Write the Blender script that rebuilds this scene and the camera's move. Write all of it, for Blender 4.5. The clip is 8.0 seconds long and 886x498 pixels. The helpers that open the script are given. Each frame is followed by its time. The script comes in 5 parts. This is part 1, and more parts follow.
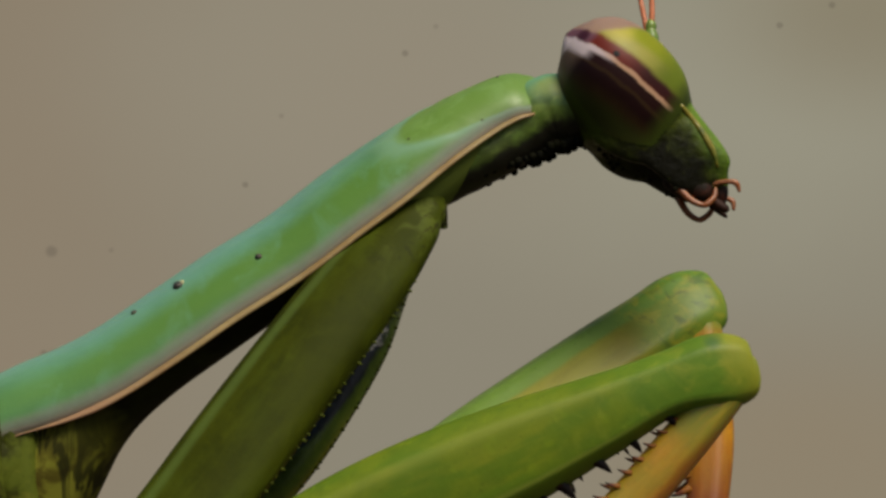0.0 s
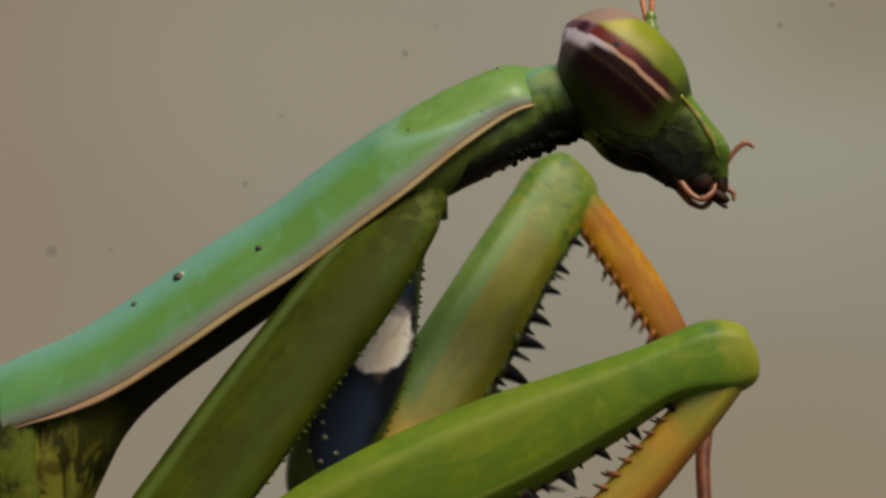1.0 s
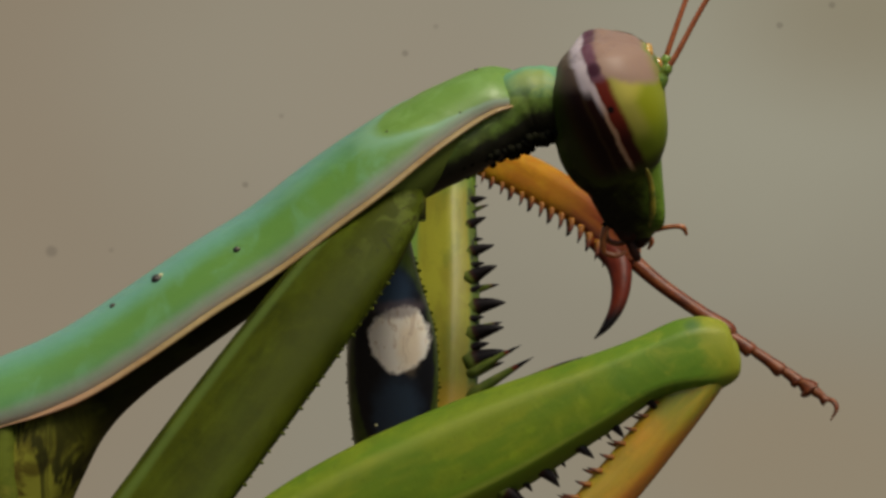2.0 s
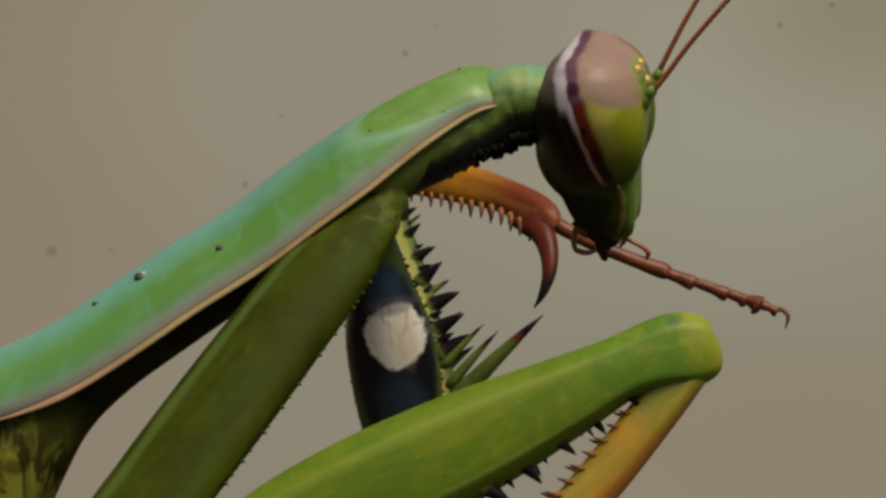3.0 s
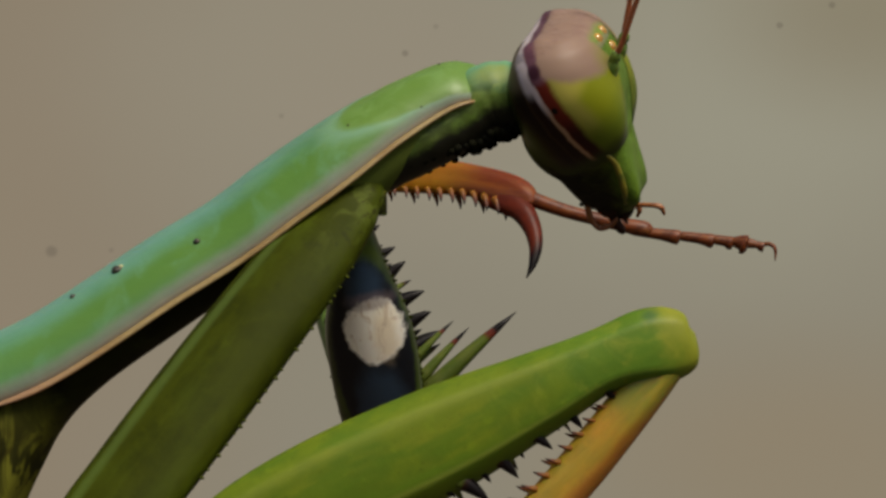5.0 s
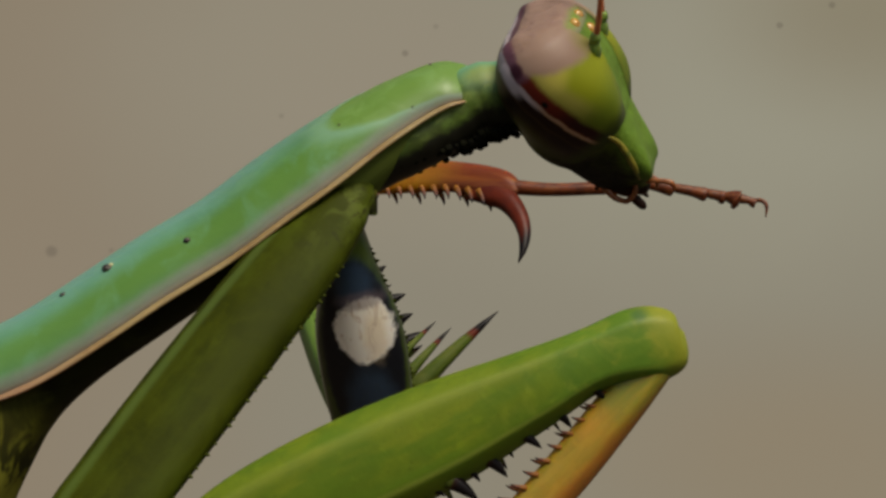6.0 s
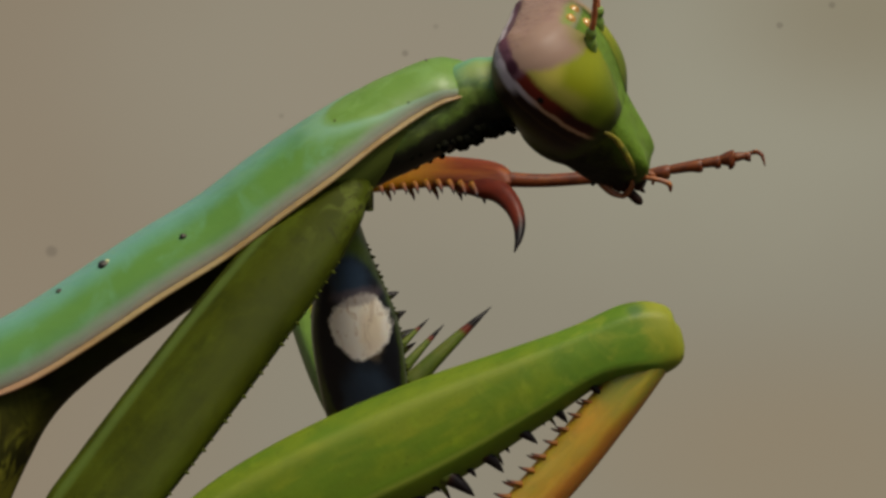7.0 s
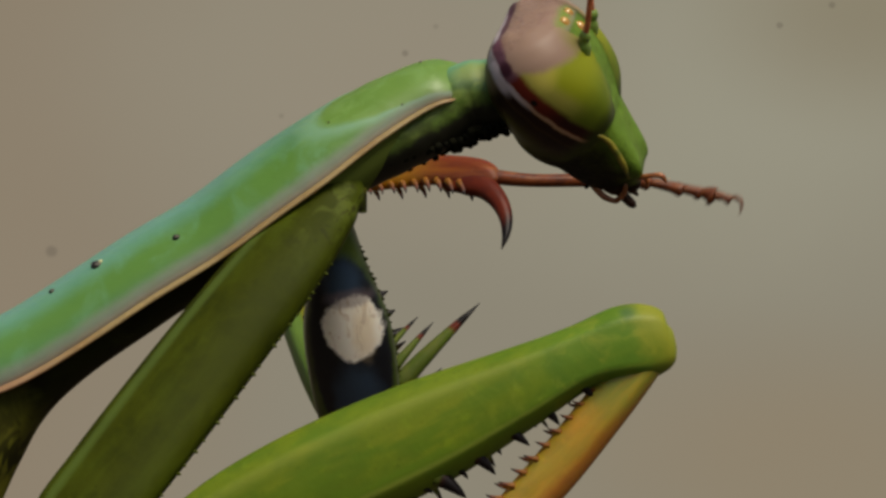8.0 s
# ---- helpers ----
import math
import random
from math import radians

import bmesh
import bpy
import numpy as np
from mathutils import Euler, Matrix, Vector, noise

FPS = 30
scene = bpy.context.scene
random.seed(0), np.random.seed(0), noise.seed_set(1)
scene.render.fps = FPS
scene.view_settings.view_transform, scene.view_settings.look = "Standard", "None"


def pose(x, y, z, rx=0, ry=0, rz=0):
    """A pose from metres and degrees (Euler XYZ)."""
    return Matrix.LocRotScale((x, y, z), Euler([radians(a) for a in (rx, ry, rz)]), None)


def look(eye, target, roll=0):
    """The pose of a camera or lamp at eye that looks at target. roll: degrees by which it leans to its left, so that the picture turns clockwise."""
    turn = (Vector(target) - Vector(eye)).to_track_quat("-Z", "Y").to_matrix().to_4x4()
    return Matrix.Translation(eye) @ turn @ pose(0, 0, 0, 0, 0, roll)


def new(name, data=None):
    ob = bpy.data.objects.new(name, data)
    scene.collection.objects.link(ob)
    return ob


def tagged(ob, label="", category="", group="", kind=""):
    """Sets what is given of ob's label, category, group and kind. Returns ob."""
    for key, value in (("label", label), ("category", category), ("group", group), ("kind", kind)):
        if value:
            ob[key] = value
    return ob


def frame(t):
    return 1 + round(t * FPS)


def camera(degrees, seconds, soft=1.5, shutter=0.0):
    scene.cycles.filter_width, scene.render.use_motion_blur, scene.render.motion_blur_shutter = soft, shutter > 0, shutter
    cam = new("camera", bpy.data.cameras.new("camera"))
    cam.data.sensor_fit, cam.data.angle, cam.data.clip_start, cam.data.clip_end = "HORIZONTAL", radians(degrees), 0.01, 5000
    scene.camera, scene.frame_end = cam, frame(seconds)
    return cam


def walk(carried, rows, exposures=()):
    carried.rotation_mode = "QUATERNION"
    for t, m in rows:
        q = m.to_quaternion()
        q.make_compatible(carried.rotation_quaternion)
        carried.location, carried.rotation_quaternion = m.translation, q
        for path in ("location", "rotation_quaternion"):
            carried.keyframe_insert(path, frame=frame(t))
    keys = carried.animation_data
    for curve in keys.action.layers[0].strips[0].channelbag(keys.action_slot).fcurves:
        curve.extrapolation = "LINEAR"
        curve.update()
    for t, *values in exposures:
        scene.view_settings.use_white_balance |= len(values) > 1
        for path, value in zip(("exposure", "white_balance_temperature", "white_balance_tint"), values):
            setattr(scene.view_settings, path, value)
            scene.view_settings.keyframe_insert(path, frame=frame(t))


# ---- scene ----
MM = 0.001
LIFT = 120.0          # height of the lens over the ground, mm
REACH = 58.52         # lens to the animal's midline plane, mm


def mm(x, y, z, rx=0, ry=0, rz=0):
    """A pose from millimetres and degrees."""
    return pose(x * MM, y * MM, z * MM, rx, ry, rz)


# ---- camera: on a stand, still ----
cam = camera(30.0, 8.0, soft=3.0, shutter=0.5)
walk(cam, [(0.0, mm(0, -REACH, LIFT, 90, 0, 0)), (8.0, mm(0, -REACH, LIFT, 90, 0, 0))])

# ---- light: open shade under a hazy sky ----
world = bpy.data.worlds.new("sky")
scene.world = world
world.use_nodes = True
wt = world.node_tree
sky = wt.nodes.new("ShaderNodeTexSky")
sky.sky_type, sky.sun_disc = "NISHITA", False
sky.sun_elevation, sky.sun_rotation = radians(56), radians(151)
sky.air_density, sky.dust_density, sky.ozone_density = 1.0, 3.0, 1.0
wt.links.new(sky.outputs[0], wt.nodes["Background"].inputs[0])
wt.nodes["Background"].inputs[1].default_value = 0.08

sun = new("sun", bpy.data.lights.new("sun", "SUN"))
sun.data.energy, sun.data.angle, sun.data.color = 4.3, radians(30), (1.0, 0.91, 0.76)
sun.matrix_world = look((0.38, -0.70, 1.2), (0, 0, 0))
scene.view_settings.exposure = 0.0


# ---- materials ----
class Shader:
    """A node material put together step by step."""

    def __init__(self, name, rough=0.4, spec=0.5, sss=0.0, radius=(0.4, 0.3, 0.1), transmission=0.0, coat=0.0, tone=0.74):
        self.mat = bpy.data.materials.new(name)
        self.mat.use_nodes = True
        self.t = self.mat.node_tree
        self.b = self.t.nodes["Principled BSDF"]
        self.b.inputs["Roughness"].default_value = rough
        self.b.inputs["Specular IOR Level"].default_value = spec
        self.b.inputs["Subsurface Weight"].default_value = sss
        self.b.inputs["Subsurface Radius"].default_value = radius
        self.b.inputs["Subsurface Scale"].default_value = 0.001
        self.b.inputs["Transmission Weight"].default_value = transmission
        self.b.inputs["Coat Weight"].default_value = coat
        self.b.inputs["Coat Roughness"].default_value = 0.25
        self.co = self.t.nodes.new("ShaderNodeTexCoord").outputs["Object"]
        self.col = None
        self.tone = tone
        self.uvw = None

    def put(self, socket, value):
        if hasattr(value, "is_linked"):
            self.t.links.new(value, socket)
        else:
            socket.default_value = (*(c * self.tone for c in value), 1.0) if isinstance(value, tuple) and len(value) == 3 else value

    def noise(self, size, detail=4.0, rough=0.6, warp=0.0, stretch=(1, 1, 1)):
        """Noise whose lumps are about size mm across."""
        n = self.t.nodes.new("ShaderNodeTexNoise")
        m = self.t.nodes.new("ShaderNodeMapping")
        m.inputs["Scale"].default_value = stretch
        self.t.links.new(self.co, m.inputs[0])
        self.t.links.new(m.outputs[0], n.inputs["Vector"])
        n.inputs["Scale"].default_value = 1.0 / (size * MM)
        n.inputs["Detail"].default_value, n.inputs["Roughness"].default_value = detail, rough
        n.inputs["Distortion"].default_value = warp
        return n.outputs["Fac"]

    def ramp(self, value, low, high, a=0.0, b=1.0):
        r = self.t.nodes.new("ShaderNodeMapRange")
        r.interpolation_type = "SMOOTHSTEP"
        for i, v in enumerate((value, low, high, a, b)):
            self.put(r.inputs[i], v)
        return r.outputs[0]

    def math(self, op, a, b=0.0):
        n = self.t.nodes.new("ShaderNodeMath")
        n.operation = op
        self.put(n.inputs[0], a)
        self.put(n.inputs[1], b)
        return n.outputs[0]

    def axis(self, which, wobble=0.0, size=1.0):
        """Object coordinate in mm, with a wavering edge."""
        s = self.t.nodes.new("ShaderNodeSeparateXYZ")
        self.t.links.new(self.co, s.inputs[0])
        v = self.math("MULTIPLY", s.outputs["XYZ".index(which)], 1000.0)
        if wobble:
            v = self.math("ADD", v, self.math("MULTIPLY", self.math("SUBTRACT", self.noise(size), 0.5), wobble))
        return v

    def along(self, which):
        """0..1 along a swept part (U), or round it (V: 0 near side, 0.25 top)."""
        if not self.uvw:
            n = self.t.nodes.new("ShaderNodeUVMap")
            self.uvw = self.t.nodes.new("ShaderNodeSeparateXYZ")
            self.t.links.new(n.outputs[0], self.uvw.inputs[0])
        return self.uvw.outputs["UV".index(which)]

    def waver(self, value, size, amount):
        return self.math("ADD", value, self.math("MULTIPLY", self.math("SUBTRACT", self.noise(size), 0.5), amount))

    def patch(self, u, v, ru, rv, soft=0.2, size=0.8, amount=0.3):
        """1 inside an ellipse of a swept part's own surface."""
        total = None
        for w, c, r in (("U", u, ru), ("V", v, rv)):
            d = self.math("DIVIDE", self.math("SUBTRACT", self.along(w), c), r)
            d = self.math("MULTIPLY", d, d)
            total = d if total is None else self.math("ADD", total, d)
        return self.ramp(self.waver(self.math("SQRT", total), size, amount), 1 - soft, 1 + soft, 1.0, 0.0)

    def spot(self, centre, radii, soft=0.15, wobble=0.3, size=0.5):
        """1 inside an ellipsoid of object space (mm), 0 outside."""
        total = None
        for ax, c, r in zip("XYZ", centre, radii):
            d = self.math("DIVIDE", self.math("SUBTRACT", self.axis(ax), c), r)
            d = self.math("MULTIPLY", d, d)
            total = d if total is None else self.math("ADD", total, d)
        total = self.math("SQRT", total)
        total = self.math("ADD", total, self.math("MULTIPLY", self.math("SUBTRACT", self.noise(size), 0.5), wobble))
        return self.ramp(total, 1 - soft, 1 + soft, 1.0, 0.0)

    def mix(self, fac, colour, kind="MIX"):
        n = self.t.nodes.new("ShaderNodeMix")
        n.data_type, n.blend_type = "RGBA", kind
        self.put(n.inputs[0], fac)
        self.put(n.inputs[6], self.col)
        self.put(n.inputs[7], colour)
        self.col = n.outputs[2]
        return self

    def base(self, colour):
        self.col = colour
        return self

    def bump(self, height, strength=0.3, dist=0.05):
        n = self.t.nodes.new("ShaderNodeBump")
        n.inputs["Strength"].default_value, n.inputs["Distance"].default_value = strength, dist * MM
        self.put(n.inputs["Height"], height)
        self.t.links.new(n.outputs[0], self.b.inputs["Normal"])
        return self

    def done(self):
        self.put(self.b.inputs["Base Color"], self.col)
        return self.mat


def cuticle(name, base, dark, light, lump=1.6, **kw):
    base, dark, light = ((0.92 * r, 0.92 * g, 0.75 * b) for r, g, b in (base, dark, light))
    s = Shader(name, **kw).base(base)
    s.mix(s.ramp(s.noise(lump, 3), 0.42, 0.66), dark)
    s.mix(s.ramp(s.noise(lump * 0.6, 3, stretch=(0.35, 1, 1)), 0.5, 0.75, 0, 0.8), light)
    s.mix(s.ramp(s.noise(0.16, 2), 0.60, 0.74, 0, 0.42), tuple(c * 0.45 for c in base))
    s.mix(s.ramp(s.noise(0.45, 4, warp=0.6), 0.56, 0.72, 0, 0.35), tuple(min(1.0, c * 1.5) for c in base))
    s.bump(s.math("ADD", s.noise(0.22, 3), s.math("MULTIPLY", s.noise(0.9, 3), 1.2)), 0.2, 0.05)
    return s


def make_materials():
    m = {}
    s = cuticle("pronotum green", (0.105, 0.255, 0.062), (0.085, 0.21, 0.05), (0.155, 0.31, 0.09), rough=0.44, spec=0.42, sss=0.15)
    s.mix(s.ramp(s.along("U"), 0.62, 0.3, 0.0, 0.5), (0.11, 0.285, 0.12))
    s.mix(s.math("MULTIPLY", s.patch(0.50, 0.14, 0.34, 0.06, 0.6), 0.8), (0.10, 0.225, 0.025))
    # these two paint broken reflections and a teal sky sheen into the green
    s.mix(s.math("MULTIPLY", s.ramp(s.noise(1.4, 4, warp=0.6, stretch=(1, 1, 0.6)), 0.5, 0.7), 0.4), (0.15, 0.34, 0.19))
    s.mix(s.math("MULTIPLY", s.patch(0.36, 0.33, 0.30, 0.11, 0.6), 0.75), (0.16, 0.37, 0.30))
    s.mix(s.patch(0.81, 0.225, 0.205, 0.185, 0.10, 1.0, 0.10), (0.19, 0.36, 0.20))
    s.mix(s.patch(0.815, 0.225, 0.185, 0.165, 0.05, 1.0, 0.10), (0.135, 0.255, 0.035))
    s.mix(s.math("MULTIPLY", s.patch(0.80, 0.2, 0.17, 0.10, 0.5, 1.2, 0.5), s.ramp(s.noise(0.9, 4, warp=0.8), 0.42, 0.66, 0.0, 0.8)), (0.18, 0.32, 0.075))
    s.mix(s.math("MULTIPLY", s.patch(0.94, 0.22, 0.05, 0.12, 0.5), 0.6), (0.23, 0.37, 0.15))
    edge = s.waver(s.along("V"), 1.2, 0.03)
    s.mix(s.ramp(edge, 0.095, 0.04, 0.0, 0.7), (0.29, 0.30, 0.25))
    s.mix(s.ramp(edge, 0.045, 0.010, 0.0, 0.8), (0.40, 0.34, 0.26))
    m["pronotum"] = s.done()
    s = cuticle("margin cream", (0.36, 0.26, 0.13), (0.30, 0.19, 0.08), (0.42, 0.34, 0.19), lump=2.5, rough=0.5, sss=0.1)
    s.mix(s.ramp(s.along("U"), 0.36, 0.2, 0, 0.7), (0.36, 0.19, 0.11))
    s.mix(s.ramp(s.along("U"), 0.85, 0.97, 0, 0.6), (0.48, 0.27, 0.18))
    s.mix(s.math("MULTIPLY", s.ramp(s.along("V"), 0.52, 0.66), s.ramp(s.along("U"), 0.5, 0.2)), (0.22, 0.075, 0.02))
    m["margin"] = s.done()
    s = cuticle("belly dark", (0.022, 0.024, 0.005), (0.011, 0.011, 0.004), (0.050, 0.058, 0.010), rough=0.6, spec=0.06)
    s.mix(s.ramp(s.waver(s.along("U"), 2.0, 0.1), 0.36, 0.2, 0, 0.9), (0.19, 0.19, 0.022))
    s.mix(s.math("MULTIPLY", s.ramp(s.noise(1.6, 4, warp=0.8), 0.5, 0.62), s.ramp(s.along("U"), 0.3, 0.15)), (0.055, 0.04, 0.006))
    s.mix(s.math("MULTIPLY", s.ramp(s.noise(1.0, 3, warp=0.7, stretch=(1.6, 1, 0.35)), 0.48, 0.62, 0, 0.9), s.ramp(s.along("U"), 0.38, 0.2)), (0.012, 0.012, 0.004))
    s.mix(s.ramp(s.waver(s.along("U"), 0.8, 0.06), 0.58, 0.74, 0, 0.9), (0.13, 0.17, 0.03))
    m["belly"] = s.done()
    s = cuticle("neck green", (0.10, 0.17, 0.025), (0.06, 0.09, 0.015), (0.19, 0.26, 0.06), lump=1.0, rough=0.5, spec=0.25, sss=0.1)
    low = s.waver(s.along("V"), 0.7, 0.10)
    # black underside: dark skin, with the shade under the neck painted in
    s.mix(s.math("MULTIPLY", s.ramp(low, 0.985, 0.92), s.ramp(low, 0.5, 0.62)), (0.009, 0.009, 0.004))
    # teal sheen on the lit top, painted into the green
    s.mix(s.math("MULTIPLY", s.patch(0.75, 0.22, 0.24, 0.16, 0.6), 0.9), (0.15, 0.36, 0.19))
    s.mix(s.math("MULTIPLY", s.ramp(s.noise(0.7, 4, warp=0.8), 0.5, 0.64, 0, 0.6), s.ramp(s.along("V"), 0.3, 0.1)), (0.22, 0.30, 0.06))
    s.mix(s.math("MULTIPLY", s.patch(0.68, 0.11, 0.10, 0.06, 0.5), 0.6), (0.26, 0.30, 0.07))
    m["neck"] = s.done()
    s = cuticle("thorax green", (0.10, 0.125, 0.015), (0.03, 0.034, 0.006), (0.22, 0.21, 0.035), lump=1.0, rough=0.65, spec=0.08)
    m["thorax"] = s.done()
    s = cuticle("wart dark", (0.010, 0.010, 0.006), (0.006, 0.006, 0.005), (0.022, 0.026, 0.008), lump=0.5, rough=0.8, spec=0.03)
    m["wart"] = s.done()
    s = cuticle("coxa green", (0.044, 0.054, 0.002), (0.030, 0.037, 0.0016), (0.064, 0.080, 0.004), lump=1.6, rough=0.6, spec=0.06, sss=0.1)
    s.mix(s.math("MULTIPLY", s.ramp(s.noise(0.9, 4, stretch=(0.25, 1, 1)), 0.45, 0.7), 0.4), (0.07, 0.098, 0.006))
    s.mix(s.math("MULTIPLY", s.patch(0.4, 0.60, 0.4, 0.07, 0.7), 0.6), (0.036, 0.046, 0.003))
    s.mix(s.math("MULTIPLY", s.patch(0.55, 0.405, 0.5, 0.018, 0.8), 0.6), (0.10, 0.15, 0.03))
    s.mix(s.math("MULTIPLY", s.patch(0.5, 0.30, 0.45, 0.05, 0.7), 0.15), (0.06, 0.10, 0.008))
    s.mix(s.math("MULTIPLY", s.ramp(s.along("U"), 0.42, 0.2), s.ramp(s.noise(0.9, 4, warp=0.8), 0.46, 0.64, 0, 0.8)), (0.095, 0.12, 0.016))
    s.mix(s.math("MULTIPLY", s.ramp(s.along("U"), 0.45, 0.2), s.ramp(s.noise(0.55, 4, warp=0.8), 0.56, 0.66, 0, 0.8)), (0.022, 0.022, 0.006))
    m["coxa"] = s.done()
    s = cuticle("joint green", (0.085, 0.115, 0.010), (0.05, 0.058, 0.006), (0.14, 0.175, 0.03), lump=0.8, rough=0.6, spec=0.08, sss=0.1)
    s.mix(s.ramp(s.noise(0.5, 4, warp=0.8), 0.55, 0.68, 0, 0.7), (0.09, 0.05, 0.012))
    m["joint"] = s.done()
    s = cuticle("inner coxa green", (0.06, 0.095, 0.012), (0.035, 0.06, 0.008), (0.10, 0.14, 0.025), lump=1.2, rough=0.34, spec=0.35, sss=0.1, tone=1.0)
    s.mix(s.spot((5.3, 1.2, -0.2), (4.2, 2.2, 1.55), 0.05, 0.14, 0.5), (0.006, 0.008, 0.012))
    # blue patches: gloss from the sky painted onto the black mark
    s.mix(s.math("MULTIPLY", s.spot((7.4, 1.2, -0.3), (1.9, 2.0, 0.95), 0.35, 0.5, 0.6), 0.75), (0.034, 0.060, 0.095))
    s.mix(s.math("MULTIPLY", s.spot((2.1, 1.2, -0.2), (1.0, 2.0, 0.7), 0.4, 0.5, 0.6), 0.85), (0.035, 0.065, 0.11))
    s.mix(s.spot((3.95, 1.2, -0.42), (1.32, 2.2, 1.10), 0.08, 0.5, 0.5), (0.97, 0.91, 0.78))
    s.mix(s.math("MULTIPLY", s.spot((4.2, 1.2, -0.8), (1.0, 1.8, 0.4), 0.5, 0.8, 0.4), 0.5), (0.85, 0.65, 0.38))
    s.mix(s.math("MULTIPLY", s.ramp(s.noise(0.35, 5, warp=1.0, stretch=(0.4, 1, 1)), 0.50, 0.64, 0, 0.7), s.spot((3.95, 1.2, -0.42), (1.25, 2.2, 1.02), 0.1, 0.45, 0.5)), (0.66, 0.52, 0.36))
    s.mix(s.math("MULTIPLY", s.spot((2.75, 1.2, -0.4), (0.35, 2.0, 0.9), 0.4, 0.7, 0.4), 0.6), (0.16, 0.12, 0.13))
    m["inner_coxa"] = s.done()
    s = cuticle("femur green", (0.155, 0.215, 0.010), (0.105, 0.17, 0.010), (0.22, 0.255, 0.016), lump=2.0, rough=0.5, spec=0.2, sss=0.2)
    s.mix(s.math("MULTIPLY", s.ramp(s.noise(0.8, 4, stretch=(0.22, 1, 1)), 0.46, 0.62), 0.75), (0.095, 0.17, 0.007))
    s.mix(s.math("MULTIPLY", s.ramp(s.waver(s.along("V"), 1.5, 0.05), 0.98, 0.90), s.ramp(s.along("V"), 0.5, 0.7, 0, 0.5)), (0.12, 0.21, 0.012))
    s.mix(s.math("MULTIPLY", s.patch(0.42, 0.12, 0.42, 0.02, 0.9, 1.5, 0.4), 0.35), (0.27, 0.31, 0.04))
    s.mix(s.math("MULTIPLY", s.patch(0.42, 0.913, 0.42, 0.010, 0.8, 0.8, 0.6), 0.5), (0.29, 0.34, 0.05))
    s.mix(s.math("MULTIPLY", s.patch(0.715, 0.25, 0.012, 0.03, 0.5), 0.8), (0.03, 0.05, 0.012))
    s.mix(s.ramp(s.axis("X", 1.4), 11.5, 15.0, 0, 0.55), (0.10, 0.225, 0.02))
    knee = s.ramp(s.axis("X", 1.2), 9.0, 15.0)
    s.mix(s.math("MULTIPLY", knee, s.ramp(s.noise(1.3, 3, warp=0.6), 0.40, 0.72, 0, 0.6)), (0.075, 0.155, 0.012))
    s.mix(s.math("MULTIPLY", knee, s.ramp(s.noise(0.9, 3, warp=0.6), 0.48, 0.74, 0, 0.7)), (0.26, 0.30, 0.03))
    s.mix(s.ramp(s.axis("X", 1.2), 15.9, 17.0, 0, 0.75), (0.27, 0.27, 0.02))
    s.mix(s.math("MULTIPLY", s.spot((16.3, -0.2, 0.98), (0.26, 0.7, 0.18), 0.7, 0.8, 0.3), 0.7), (0.05, 0.12, 0.04))
    m["femur"] = s.done()
    # back strip pale green with sky sheen painted in, broad inner face olive to amber, spined edge dark
    s = cuticle("inner femur green", (0.17, 0.29, 0.055), (0.13, 0.23, 0.035), (0.22, 0.34, 0.09), lump=1.8, rough=0.45, spec=0.25, sss=0.2)
    v = s.waver(s.along("V"), 1.4, 0.03)
    face = s.math("MAXIMUM", s.ramp(v, 0.795, 0.825), s.ramp(v, 0.075, 0.05))
    s.mix(face, (0.20, 0.185, 0.009))
    s.mix(s.math("MULTIPLY", face, s.ramp(s.noise(1.6, 4, warp=0.5, stretch=(0.5, 1, 1)), 0.42, 0.62, 0, 0.8)), (0.26, 0.26, 0.014))
    s.mix(s.math("MULTIPLY", face, s.ramp(s.noise(0.9, 4, warp=0.5, stretch=(0.4, 1, 1)), 0.52, 0.66, 0, 0.6)), (0.13, 0.15, 0.008))
    edge = s.math("MULTIPLY", s.ramp(v, 0.60, 0.66), s.ramp(v, 0.825, 0.795))
    s.mix(edge, (0.075, 0.11, 0.012))
    s.mix(s.math("MULTIPLY", edge, s.ramp(s.noise(0.7, 3, warp=0.6), 0.52, 0.62)), (0.008, 0.008, 0.006))
    s.mix(s.ramp(s.axis("X", 0.8), 12.0, 13.4, 0, 0.7), (0.10, 0.20, 0.015))
    s.mix(s.math("MULTIPLY", s.ramp(s.axis("X", 0.8), 11.8, 13.2), s.ramp(s.noise(0.8, 4, warp=1.2), 0.45, 0.66, 0, 0.6)), (0.28, 0.27, 0.02))
    s.mix(s.math("MULTIPLY", s.ramp(s.axis("X", 0.8), 12.2, 13.4), s.ramp(s.noise(0.6, 4, warp=1.2), 0.52, 0.70, 0, 0.6)), (0.04, 0.075, 0.010))
    s.mix(s.ramp(s.axis("X", 1.2), 4.2, 2.2, 0, 0.8), (0.60, 0.36, 0.03))
    m["inner_femur"] = s.done()
    s = cuticle("knee green", (0.16, 0.23, 0.015), (0.10, 0.19, 0.015), (0.26, 0.27, 0.025), lump=0.9, rough=0.48, spec=0.35, sss=0.2)
    m["knee"] = s.done()
    s = cuticle("scape green", (0.20, 0.30, 0.06), (0.12, 0.22, 0.04), (0.28, 0.36, 0.09), lump=0.4, rough=0.35, spec=0.4, sss=0.3)
    m["scape"] = s.done()
    s = cuticle("near tibia amber", (0.48, 0.27, 0.02), (0.38, 0.26, 0.02), (0.64, 0.33, 0.03), lump=1.4, rough=0.45, sss=0.5, radius=(1.2, 0.6, 0.1))
    s.mix(s.ramp(s.axis("X", 0.6), 3.4, 1.2, 0, 0.85), (0.22, 0.27, 0.025))
